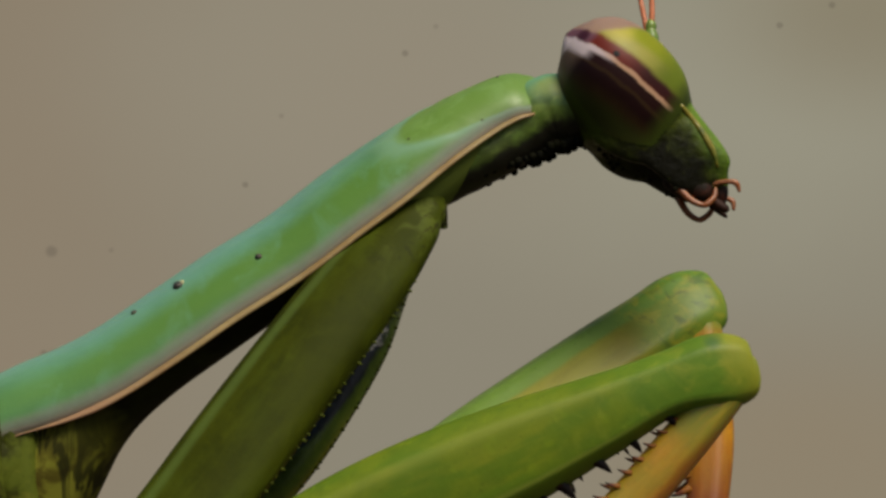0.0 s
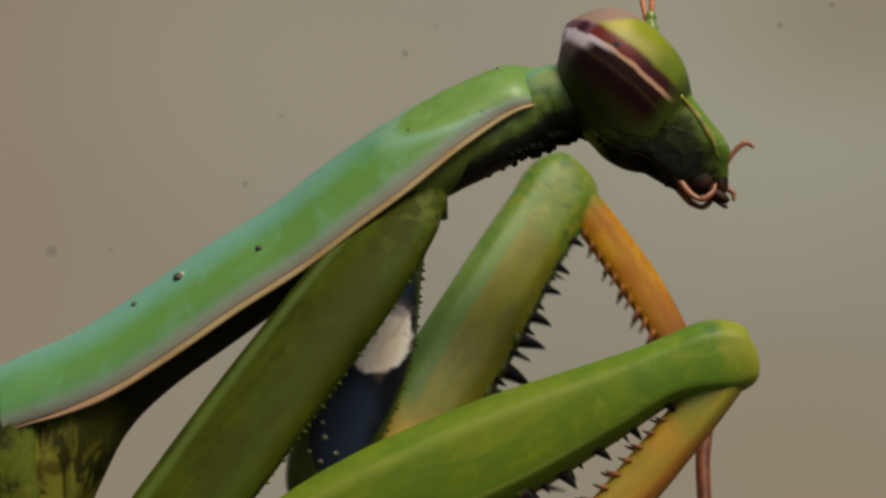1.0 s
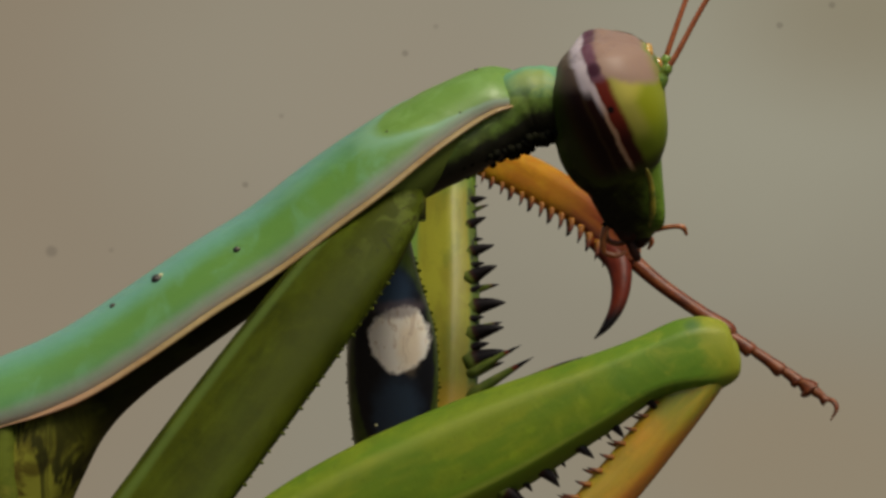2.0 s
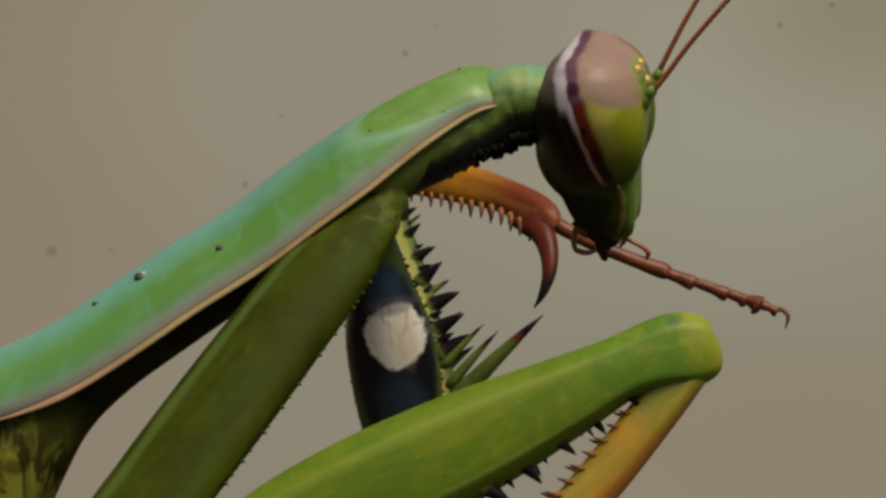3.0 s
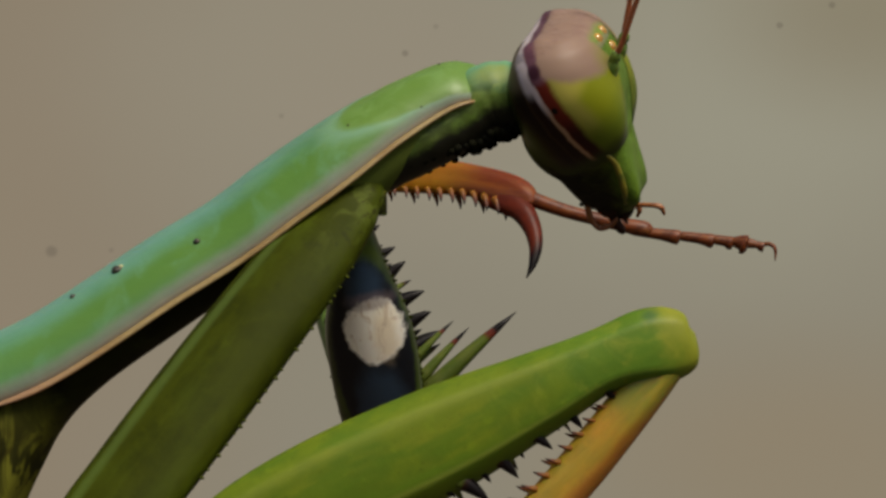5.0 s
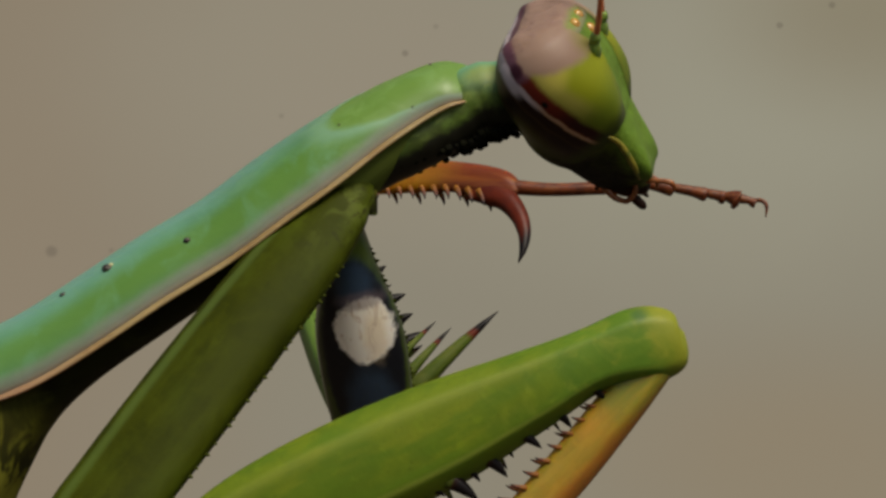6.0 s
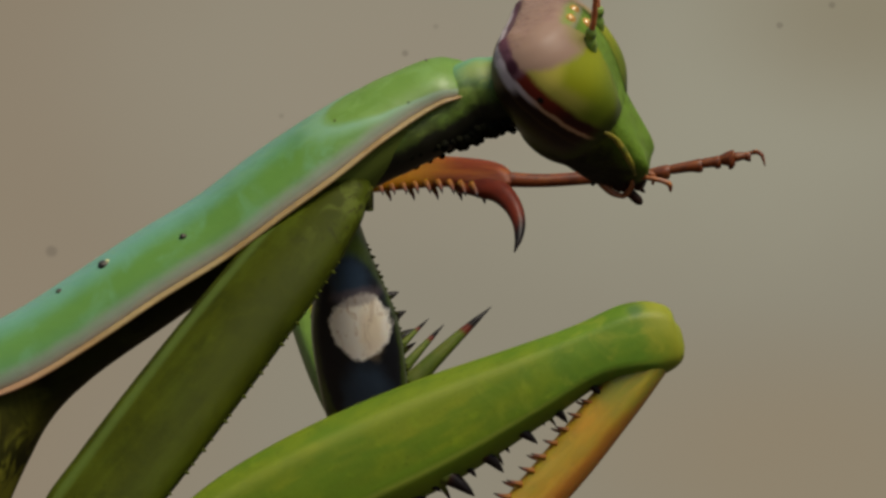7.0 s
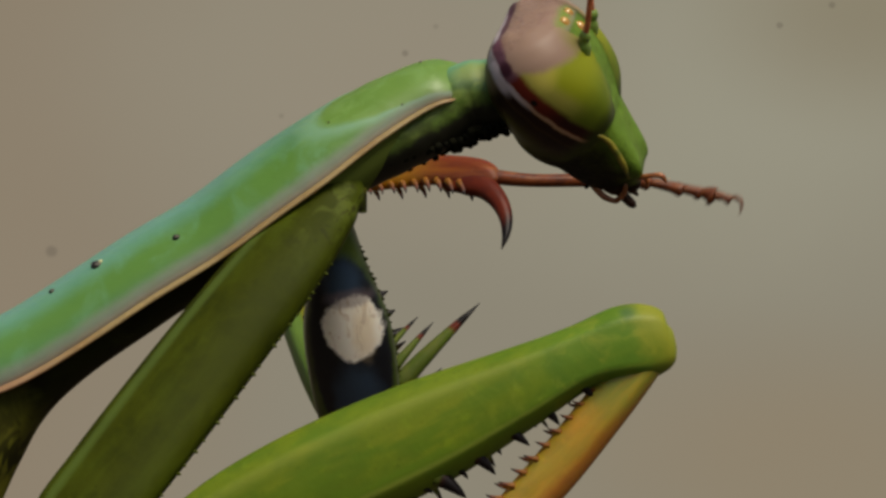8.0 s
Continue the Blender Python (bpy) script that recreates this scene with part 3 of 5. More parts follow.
def build_body():
    def dome(a, s):
        up = math.sin(a)
        if up < 0:
            return 1.0, 0.25
        groove = 1 - 0.05 * math.exp(-((s - 0.665 - 0.03 * abs(math.cos(a))) / 0.008) ** 2)
        keel = 1 + 0.03 * math.exp(-((a - math.pi / 2) / 0.08) ** 2)
        return 1.0, groove * keel

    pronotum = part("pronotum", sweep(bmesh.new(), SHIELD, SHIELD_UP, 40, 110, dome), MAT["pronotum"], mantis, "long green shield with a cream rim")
    for sign in (1, -1):
        rows = []
        data = spline(SHIELD, 40)[1:-1]
        for i, r in enumerate(data):
            t = Vector(data[min(i + 1, len(data) - 1)][:3]) - Vector(data[max(i - 1, 0)][:3])
            side = t.normalized().cross(SHIELD_UP).normalized()
            p = Vector(r[:3]) + side * sign * (r[3] + 0.02) - SHIELD_UP * 0.05
            w = np.interp(i, [0, 5, 8, 26, len(data) - 4, len(data) - 1], [0.02, 0.04, 0.2, 0.17, 0.10, 0.05])
            rows.append((*p, w * 1.15, w * 0.5))
        part("margin", sweep(bmesh.new(), rows, SHIELD_UP, 10, 80), MAT["margin"], pronotum, "cream rim of the shield")
    # prothorax under the shield
    rows = body([(-16.8, 0.3, -13.0, 1.2, 1.6), (-15.4, 0.2, -10.4, 1.6, 2.1), (-13.6, 0.1, -7.5, 1.6, 1.75), (-12.2, 0.1, -5.8, 1.5, 1.4), (-10.4, 0, -4.4, 1.4, 1.12), (-8.0, 0, -2.8, 1.35, 1.0),
                 (-5.5, 0, -1.0, 1.4, 1.05), (-3.2, 0, 0.6, 1.5, 1.15), (-1.4, 0, 1.85, 1.5, 1.22), (0.3, 0, 3.0, 1.35, 1.05), (1.8, 0, 4.1, 1.1, 0.9)])
    crease = lambda a, s: (1 + 0.06 * max(0.0, 1 - s / 0.35) * math.sin(7 * a + 5 * s),) * 2
    part("prothorax", sweep(bmesh.new(), rows, (-0.55, 0, 0.83), 48, 70, crease), MAT["belly"], mantis, "dark olive underside of the thorax")
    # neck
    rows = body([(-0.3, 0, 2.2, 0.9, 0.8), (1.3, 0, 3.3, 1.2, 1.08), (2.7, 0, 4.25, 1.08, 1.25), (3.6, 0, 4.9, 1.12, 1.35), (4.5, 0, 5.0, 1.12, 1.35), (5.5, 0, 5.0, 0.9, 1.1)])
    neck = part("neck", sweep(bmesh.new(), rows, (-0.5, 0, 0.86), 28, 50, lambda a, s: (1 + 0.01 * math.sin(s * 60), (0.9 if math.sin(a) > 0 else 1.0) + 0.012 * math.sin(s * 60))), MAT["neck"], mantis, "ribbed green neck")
    bm = bmesh.new()
    rnd = random.Random(4)
    path = spline(body([(0.1, 0, 1.85, 1, 1), (1.6, 0, 2.42, 1, 1), (3.0, 0, 2.95, 1, 1), (4.2, 0, 3.4, 1, 1), (5.5, 0, 3.75, 1, 1)]), 26)
    for r in path:
        for y in (-0.7, -0.35, 0.0, 0.4):
            j = rnd.uniform(-0.1, 0.1)
            q = rnd.uniform(0.10, 0.18)
            ball(bm, (r[0] + j, y + j, r[2] + 0.35 * abs(y) + rnd.uniform(-0.02, 0.10)), (q, q, q), None, 8, 6)
    part("wart_skin", bm, MAT["wart"], neck, "blackish warty skin under the throat")
    # mesothorax and the root of the middle leg
    bm = bmesh.new()
    sweep(bm, body([(-20.5, 0, -11.0, 1.2, 1.2), (-18.0, 0, -9.4, 2.0, 1.9), (-16.0, 0, -7.9, 2.0, 1.9), (-14.6, 0, -6.9, 1.6, 1.5), (-13.8, 0, -6.3, 0.9, 0.9)]), (-0.5, 0, 0.85), 24, 30)
    part("mesothorax", bm, MAT["thorax"], mantis, "green middle thorax with folded plates")
    for x, y, r in ((-17.4, -0.9, 1.25), (-15.9, -1.2, 0.95), (-14.7, -0.9, 0.8)):
        bm = bmesh.new()
        rows = [(x - 0.3, y + 0.5, -4.8, 0.2, 0.2), (x - 0.1, y + 0.1, -5.6, r * 0.75, r * 0.7), (x, y - 0.1, -7.8, r, r), (x + 0.25, y, -9.2, r * 0.95, r * 0.9), (x + 0.2, y + 0.2, -11.0, r * 0.7, r * 0.7), (x, y + 0.3, -13.5, r * 0.5, r * 0.5)]
        sweep(bm, body(rows), (0, -1, 0), 18, 30, lambda a, s: (1 + 0.13 * math.sin(5 * a + 7 * s), 1 + 0.13 * math.sin(5 * a + 7 * s) + 0.06 * math.sin(11 * s)))
        part("leg_root", bm, MAT["thorax"], mantis, "folded green plate at the root of the middle leg")
    bm = ball(bmesh.new(), (0, 0, 0), (0.8, 0.85, 1.15), Matrix.Rotation(0.5, 4, "Y"), 28, 18, 0.14)
    part("coxa_joint", bm, MAT["joint"], mantis, "mottled green skin at the root of the coxa", at=mm(*(Vector((-1.1, 0.32, 1.05)) - BASE)))
    rows = [(0, 0, 0.5, 0.12, 0.12), (0, 0, 0.4, 0.2, 0.24), (0.02, 0, -0.25, 0.2, 0.24), (0.03, 0, -0.38, 0.19, 0.22), (0.03, 0, -0.42, 0.08, 0.1)]
    box = lambda a, s: (1.0 + 0.12 * math.cos(4 * a), 1.0 + 0.12 * math.cos(4 * a))
    part("tubercle", sweep(bmesh.new(), rows, (0, 1, 0), 16, 20, box), MAT["belly"], mantis, "small dark knob beside the coxa joint", at=mm(*(Vector((-0.08, -0.6, 1.12)) - BASE)))
    # specks on the shield
    line = spline(SHIELD, 400)
    for x, a, r in ((-8.75, 88, 0.22), (-10.2, 92, 0.14), (-6.25, 58, 0.14), (2.3, 112, 0.06), (-0.9, 70, 0.05), (1.2, 30, 0.04)):
        i = int(np.argmin(np.abs(line[:, 0] - (x - BASE.x))))
        t = (Vector(line[min(i + 1, 399)][:3]) - Vector(line[i - 1][:3])).normalized()
        side = t.cross(SHIELD_UP).normalized()
        p = Vector(line[i][:3]) + side * line[i][3] * math.cos(radians(a)) + side.cross(t) * line[i][4] * math.sin(radians(a))
        part("speck", ball(bmesh.new(), (0, 0, 0), (r, r, r * 0.8), None, 12, 8, 0.4), MAT["speck"], pronotum, "dark dirt speck", at=mm(*p))
        if r > 0.15:
            part("speck", ball(bmesh.new(), (0, 0, 0), (0.09, 0.09, 0.08), None, 10, 8, 0.3), MAT["grain"], pronotum, "pale grain beside a dark speck", at=mm(*(p + t * 0.2 + SHIELD_UP * 0.03)))
    return pronotum


build_body()


# ---- forelegs; each segment runs along +X, its inner edge towards -Z ----
THORN_S = spine_mesh("spine", 0.75, 0.2, 0.12, MAT["dark_spine"])
THORN_T = spine_mesh("spine", 0.95, 0.19, 0.22, MAT["amber_spine"])
THORN_L = spine_mesh("spine", 5.2, 0.46, 0.3, MAT["long_spine"])
TOOTH = spine_mesh("tooth", 0.15, 0.07, 0.05, MAT["coxa"])
THORN_G = spine_mesh("spine", 1.0, 0.16, 0.10, MAT["spine"])


def build_coxa(length, width, material, top, serrate):
    stations = (-0.08, -0.01, 0.16, 0.38, 0.6, 0.82, 0.97, 1.04)
    halves = tuple(h * width for h in ((0.44 if top > 0.8 else 0.3) * top, 0.6 * top, 0.74 * (top + 1) / 2, 0.95, 1.0, 0.9 if top < 0.8 else 0.99, 0.66 if top < 0.8 else 0.9, 0.25))
    thick = (0.4, 0.8, 1.0, 1.15, 1.1, 0.95, 0.8, 0.3)
    if top > 0.8:
        # the root widens into the skin under the shield
        stations = (-0.13, -0.07, 0.0, 0.17, 0.38, 0.6, 0.82, 0.97, 1.04)
        halves = (0.45, 1.0, 1.32, 1.68, 0.97 * width, width, 0.99 * width, 0.9 * width, 0.25 * width)
        thick = (0.35, 0.75, 0.9, 1.0, 1.15, 1.1, 0.95, 0.8, 0.3)
    rows = [(x * length, 0, 0, t, h) for x, h, t in zip(stations, halves, thick)]

    def prism(a, s):
        c = abs(math.cos(a))
        ridge = 1 + 0.05 * math.exp(-((a - 2.35) / 0.2) ** 2) + 0.05 * math.exp(-((a - 4.1) / 0.25) ** 2)
        if top > 0.8:
            fold = max(0.0, 1 - s / 0.42)
            ridge *= 1 + 0.05 * fold * math.sin(34 * s + 2.0 * math.sin(a)) + 0.03 * fold * math.sin(61 * s)
        return ((0.86 + 0.14 * c) * ridge, (1.0 + 0.04 * math.cos(3 * a)) * ridge)

    coxa = part("coxa", sweep(bmesh.new(), rows, (0, 0, 1), 28, 50, prism), material, mantis)
    for edge in serrate:
        for i in range(34):
            s = 0.10 + 0.0245 * i + 0.006 * math.sin(5.0 * i)
            z = np.interp(s, stations, halves)
            thorn(TOOTH, coxa, s * length, 0.0, edge * (z - 0.05), 75 * -edge, 0, 0.8 + 0.22 * (i % 3), name="tooth")
    return coxa


def build_femur(length, half, material, knee, rise=0.0, arms=1.0, hump=0.0, slim=0.0, lean=70, flap=0.0):
    rows = [(-0.3, 0, 0, 0.4, 0.5), (0.5, 0, 0, 0.75, 0.6 * half), (0.15 * length, 0, 0.05 + rise, 0.95, 0.88 * half), (0.33 * length, 0, 0.1 + rise, 1.05, half), (0.55 * length, 0, 0.08 + rise + 0.3 * slim, 1.0, (0.98 - 0.35 * slim) * half),
            (0.75 * length, 0, 0.04 + 0.5 * hump + 1.1 * rise + slim, 0.95, (0.55 + 0.4 * knee - slim) * half), (0.88 * length, 0, 0.08 + hump + 0.4 * slim, 0.9, (knee - 0.5 * slim) * half), (0.965 * length, 0, 0.03 + hump - 0.5 * flap, 0.9, 1.02 * knee * half + 0.5 * flap),
            (1.01 * length, 0, -0.10 + 0.7 * hump - flap, 0.8, 0.95 * knee * half + flap), (1.045 * length, 0, -0.26 - 0.9 * flap, 0.6, 0.72 * knee * half + 0.8 * flap), (1.062 * length, 0, -0.36 - 0.7 * flap, 0.25, 0.3 * knee * half + 0.3 * flap)]

    corners = np.array([-2.6, -1.57, -0.55, 0.8, 1.57, 2.6])

    def section(a, s):
        b = (a + math.pi) % (2 * math.pi) - math.pi
        k = int(np.searchsorted(corners, b)) % 6
        lo, hi = corners[k - 1], corners[k]
        wide = (hi - lo) % (2 * math.pi)
        off = (b - lo) % (2 * math.pi) - wide / 2
        flat = math.cos(wide / 2) / math.cos(off)
        f = 1 + (0.96 * flat / 0.9 - 1) * 0.62 * min(1, 3.5 * (1 - s), 8 * s)
        return f, f

    femur = part("femur", sweep(bmesh.new(), rows, (0, 0, 1), 48, 60, section), material, mantis)
    zs = lambda s: float(np.interp(s * length, [r[0] for r in rows], [r[2] - r[4] for r in rows]))
    rnd = random.Random(11)
    count = 15
    for i in range(count):
        s = 0.30 + 0.56 * i / (count - 1)
        big = i % 2 == 0
        size = arms * (2.1 if big else 1.15) * (1.0 - 0.5 * i / (count - 1))
        thorn(THORN_S, femur, s * length, -0.15 + rnd.uniform(-0.12, 0.12), zs(s) + 0.36, lean + rnd.uniform(-10, 10), rnd.uniform(-22, 10), size * rnd.uniform(0.95, 1.3))
    for i in range(5):
        s = 0.28 + 0.12 * i
        thorn(THORN_G, femur, s * length, 0.3, zs(s) + 0.4, 72 + rnd.uniform(-5, 5), 12, arms * (1.5 - 0.14 * i))
    for i, (s, size, pitch) in enumerate(((0.105, 0.5, 68), (0.16, 1.0, 66), (0.205, 0.6, 60), (0.265, 0.48, 62))):
        thorn(THORN_L, femur, s * length, 0.1 - 0.12 * i, zs(s) + 0.25, pitch, -4 + 3 * i, size)
    lobe = ball(bmesh.new(), (0, 0, 0), (0.62, 0.68, 0.78 * knee * half), None, 28, 18, 0.03)
    part("knee_lobe", lobe, MAT["knee"], femur, "rounded green lobe covering the knee", at=mm(0.99 * length, -0.02, -0.16 * half + hump, 0, 24, 0))
    ball_bm = ball(bmesh.new(), (0, 0, 0), (1.7, 0.8, 0.85), None, 20, 12)
    part("trochanter", ball_bm, material, femur, "rounded joint to the coxa", at=mm(-0.7, 0, 0.1, 0, -12, 0))
    return femur


def build_tibia(length, half, material, bow, claw, teeth=1.0):
    rows = [(-0.6, 0, 0, 0.3, 0.4 * half), (-0.3, 0, 0, 0.5, 0.75 * half), (0.5, 0, 0.1 * bow, 0.58, 0.86 * half), (0.22 * length, 0, 0.5 * bow, 0.6, 0.92 * half), (0.5 * length, 0, bow, 0.55, 0.95 * half),
            (0.75 * length, 0, bow, 0.5, 0.8 * half), (0.92 * length, 0, 0.55 * bow, 0.48, 0.8 * half), (1.0 * length, 0, 0, 0.42, 0.72 * half), (1.04 * length, 0, -0.35, 0.2, 0.4 * half)]
    tibia = part("tibia", sweep(bmesh.new(), rows, (0, 0, 1), 24, 50, lambda a, s: (1.0, 1.0) if math.sin(a) > 0 else (0.85, 1.0)), material, mantis)
    for i in range(14):
        s = 0.20 + 0.053 * i
        z = np.interp(s, [0.22, 0.5, 0.75, 0.92], [0.5 * bow - 0.9 * half, bow - 0.95 * half, bow - 0.8 * half, 0.55 * bow - 0.8 * half])
        thorn(THORN_T, tibia, s * length, -0.2, z + 0.12, 48, -6, teeth * (0.66 + 0.04 * i))
        if i % 2:
            thorn(THORN_T, tibia, s * length + 0.2, 0.25, z + 0.12, 48, 8, teeth * (0.6 + 0.04 * i))
    if claw:
        c, d = math.cos(radians(48)), math.sin(radians(48))
        rows = [(x * c - z * d, 0, x * d + z * c, p, q) for x, z, p, q in ((-1.5, 0.15, 0.10, 0.16), (-0.75, 0.02, 0.30, 0.46), (-0.1, -0.45, 0.34, 0.44), (0.30, -1.25, 0.29, 0.34), (0.42, -2.05, 0.21, 0.25), (0.30, -2.75, 0.13, 0.15), (0.05, -3.3, 0.02, 0.02))]
        part("claw", sweep(bmesh.new(), rows, (0, 0, 1), 16, 36), MAT["claw"], tibia, "curved red-brown claw with a black tip", at=mm(length, 0, 0.0, 0, 29, 0) @ Matrix.Scale(1.18, 4))
    return tibia


far_coxa = tagged(build_coxa(11.0, 1.72, MAT["inner_coxa"], 0.6, (1, -1)), "green coxa with a black mark and cream eyespot inside")
for x, z, r in ((8.2, 0.25, 0.11), (8.6, -0.35, 0.09), (7.7, 0.5, 0.07), (9.1, 0.1, 0.08), (8.9, 0.6, 0.07)):
    part("grain", ball(bmesh.new(), (0, 0, 0), (r, r * 0.6, r), None, 10, 6), MAT["grain"], far_coxa, "tiny pale yellow grain", at=mm(x, 1.02, z))
far_femur = tagged(build_femur(15.5, 1.78, MAT["inner_femur"], 0.87, 0.16, 1.0, 0.12), "yellow-green femur armed with black-tipped spines")
far_tibia = tagged(build_tibia(10.2, 0.94, MAT["orange_tibia"], 0.55, True, 0.75), "orange toothed tibia ending in a claw")

bm = sweep(bmesh.new(), [(-0.6, 0, 0.25, 0.3, 0.34), (0.4, 0, 0.05, 0.32, 0.33), (2.0, 0, -0.12, 0.28, 0.29), (4.0, 0, -0.08, 0.28, 0.29), (5.2, 0, 0, 0.33, 0.34), (5.6, 0, 0, 0.14, 0.14)], n=14, rings=24)
far_basitarsus = part("basitarsus", bm, MAT["tarsus"], mantis, "thin red-brown first foot joint")

bm = ball(bmesh.new(), (0, 0, 0), (0.2, 0.2, 0.2), None, 12, 8)
far_tarsus = part("tarsus", bm, MAT["tarsus"], mantis, "jointed red-brown foot with two hooked claws")
for x0, x1, r in ((-1.4, 0.68, 0.29), (0.6, 2.08, 0.28), (2.02, 2.85, 0.27), (2.75, 3.45, 0.40), (3.38, 4.1, 0.19)):
    k = x1 - x0
    bm = sweep(bmesh.new(), [(0, 0, 0, 0.17, 0.17), (0.15 * k, 0, 0, 0.21, 0.21), (0.6 * k, 0, -0.02, r * 0.85, r * 0.85), (k - 0.14, 0, -0.07, r, r * 1.08), (k, 0, -0.10, 0.16, 0.22)], n=14, rings=20)
    part("foot_joint", bm, MAT["tarsus"], far_tarsus, at=mm(x0, 0, 0))
for y in (-0.12, 0.12):
    bm = sweep(bmesh.new(), [(0, 0, 0, 0.09, 0.09), (0.3, y, 0.06, 0.09, 0.09), (0.55, y * 1.8, -0.12, 0.08, 0.08), (0.6, y * 2, -0.6, 0.02, 0.02)], n=8, rings=12)
    part("foot_claw", bm, MAT["tarsus"], far_tarsus, at=mm(4.0, 0, 0))

near_coxa = tagged(build_coxa(14.3, 1.82, MAT["coxa"], 0.9, (1, -1)), "broad dark green coxa")
near_femur = tagged(build_femur(16.3, 1.72, MAT["femur"], 0.61, 0.0, 0.85, 0.15, 0.06, 54, 0.17), "broad bright green femur with dark spines")
near_tibia = tagged(build_tibia(10.5, 0.82, MAT["amber_tibia"], 0.55, False, 0.6), "amber toothed tibia folded towards the femur")


palps = []


# ---- head: face towards +X, crown towards +Z ----
def build_head():
    rows = [  # z, rear, front, half width
        (2.95, -0.45, 0.95, 1.4), (2.78, -1.0, 1.35, 1.85), (2.25, -1.6, 1.72, 2.2), (1.2, -2.0, 1.95, 2.28), (0.0, -1.85, 1.98, 2.08), (-1.0, -2.05, 2.02, 1.78),
        (-1.9, -2.2, 2.08, 1.4), (-2.7, -1.95, 2.1, 1.1), (-3.4, -1.4, 2.0, 0.85), (-4.0, -0.5, 1.8, 0.55), (-4.35, 0.5, 1.55, 0.25)]
    zs, rear, front, wide = (np.array(c[::-1]) for c in zip(*rows))
    along = Vector((-1.74, 0, 3.66)).normalized()
    frames = []
    for sign in (-1, 1):
        lean = Vector((along.x, 0.10 * sign, along.z)).normalized()
        fore = Vector((lean.z, 0, -lean.x)).normalized()
        turn = Matrix((fore, lean.cross(fore), lean)).transposed().to_4x4()
        frames.append(Matrix.Translation((0.2, 1.32 * sign, 0.72)) @ turn)
    backs = [m.inverted() for m in frames]

    def eye_depth(p, back):
        q = back @ p
        z = max(-1.0, min(1.0, q.z / (2.2 if q.z > 0 else 2.45)))
        return (Vector((q.x / (1.64 - 0.3 * z), q.y / (1.2 + 0.06 * z), z)).length - 1) * 1.2

    def in_eye(p, back):
        up = (back @ p).z
        return eye_depth(p, back) < 0.26 + 0.4 * min(1.0, max(0.0, up + 0.6)) and -2.35 < up < 2.1 and p.y * back.translation.y < 0 and abs(p.y) > 0.55 + 0.25 * max(0.0, up)

    def depth(p):
        """Distance-like value: below 0 inside the head, the skull and both eyes melted together."""
        z = min(max(p.z, zs[0]), zs[-1])
        r, f, w = (float(np.interp(z, zs, c)) for c in (rear, front, wide))
        d = (math.hypot((p.x - (r + f) / 2) / ((f - r) / 2), p.y / w) - 1) * min(w, (f - r) / 2)
        d = max(d, abs(p.z - z))
        crown = (Vector(((p.x - 0.12) / 1.7, p.y / 2.5, (p.z - 1.05) / 1.95)).length - 1) * 1.7
        h = max(0.7 - abs(d - crown), 0.0) / 0.7
        d = min(d, crown) - h * h * 0.175
        for back in backs:
            e = eye_depth(p, back)
            h = max(0.5 - abs(d - e), 0.0) / 0.5
            d = min(d, e) - h * h * 0.125
        return d

    bm = bmesh.new()
    bmesh.ops.create_uvsphere(bm, u_segments=120, v_segments=90, radius=1.0)
    heart = Vector((0.35, 0.0, -0.2))
    for v in bm.verts:
        way = v.co.normalized()
        lo, hi = 0.2, 6.0
        for _ in range(18):
            mid = (lo + hi) / 2
            lo, hi = (mid, hi) if depth(heart + way * mid) < 0 else (lo, mid)
        v.co = heart + way * lo
    for _ in range(4):
        bmesh.ops.smooth_vert(bm, verts=bm.verts, factor=0.5, use_axis_x=True, use_axis_y=True, use_axis_z=True)
    bmesh.ops.recalc_face_normals(bm, faces=bm.faces)
    patches = []
    for back in backs:
        eye_bm = bm.copy()
        eye_bm.normal_update()
        for v in eye_bm.verts:
            v.co += v.normal * 0.02
        away = [f for f in eye_bm.faces if not in_eye(f.calc_center_median(), back)]
        bmesh.ops.delete(eye_bm, geom=away, context="FACES")
        bmesh.ops.transform(eye_bm, matrix=back, verts=eye_bm.verts)
        patches.append(eye_bm)
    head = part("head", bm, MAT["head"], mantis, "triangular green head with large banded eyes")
    for sign, m, eye_bm in zip((-1, 1), frames, patches):
        k = 1.25 if sign < 0 else 0.8
        place = m.copy()
        place.translation *= MM
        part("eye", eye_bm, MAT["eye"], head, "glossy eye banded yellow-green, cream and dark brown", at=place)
        rows = [(-0.1, 0, -0.2, 0.26, 0.26), (0.04, 0.01 * sign, 0.1, 0.25, 0.25), (0.12, 0.02 * sign, 0.3, 0.18, 0.18), (0.2, 0.03 * sign, 0.44, 0.20, 0.20), (0.26, 0.05 * sign, 0.6, 0.14, 0.14), (0.28, 0.05 * sign, 0.64, 0.04, 0.04)]
        part("scape", sweep(bmesh.new(), rows, (1, 0, 0), 12, 24), MAT["scape"], head, "green jointed base of a feeler", at=mm(1.85, 0.78 * sign, 1.72))
        rows = [(0.2, 0.04 * sign, 0.45, 0.10, 0.10), (0.4 * k, 0.08 * sign, 0.95, 0.10, 0.10), (1.2 * k, 0.2 * sign, 3.0, 0.09, 0.09),
                (2.5 * k, 0.5 * sign, 5.7, 0.085, 0.085), (4.6 * k, 1.0 * sign, 8.9, 0.075, 0.075), (7.5 * k, 1.6 * sign, 12.0, 0.05, 0.05)]
        part("antenna", sweep(bmesh.new(), rows, (1, 0, 0), 10, 150, lambda a, s: (1 + 0.16 * math.sin(s * 420), 1 + 0.16 * math.sin(s * 420))), MAT["antenna"], head,
             "thin beaded red-brown feeler", at=mm(1.85, 0.78 * sign, 1.72))
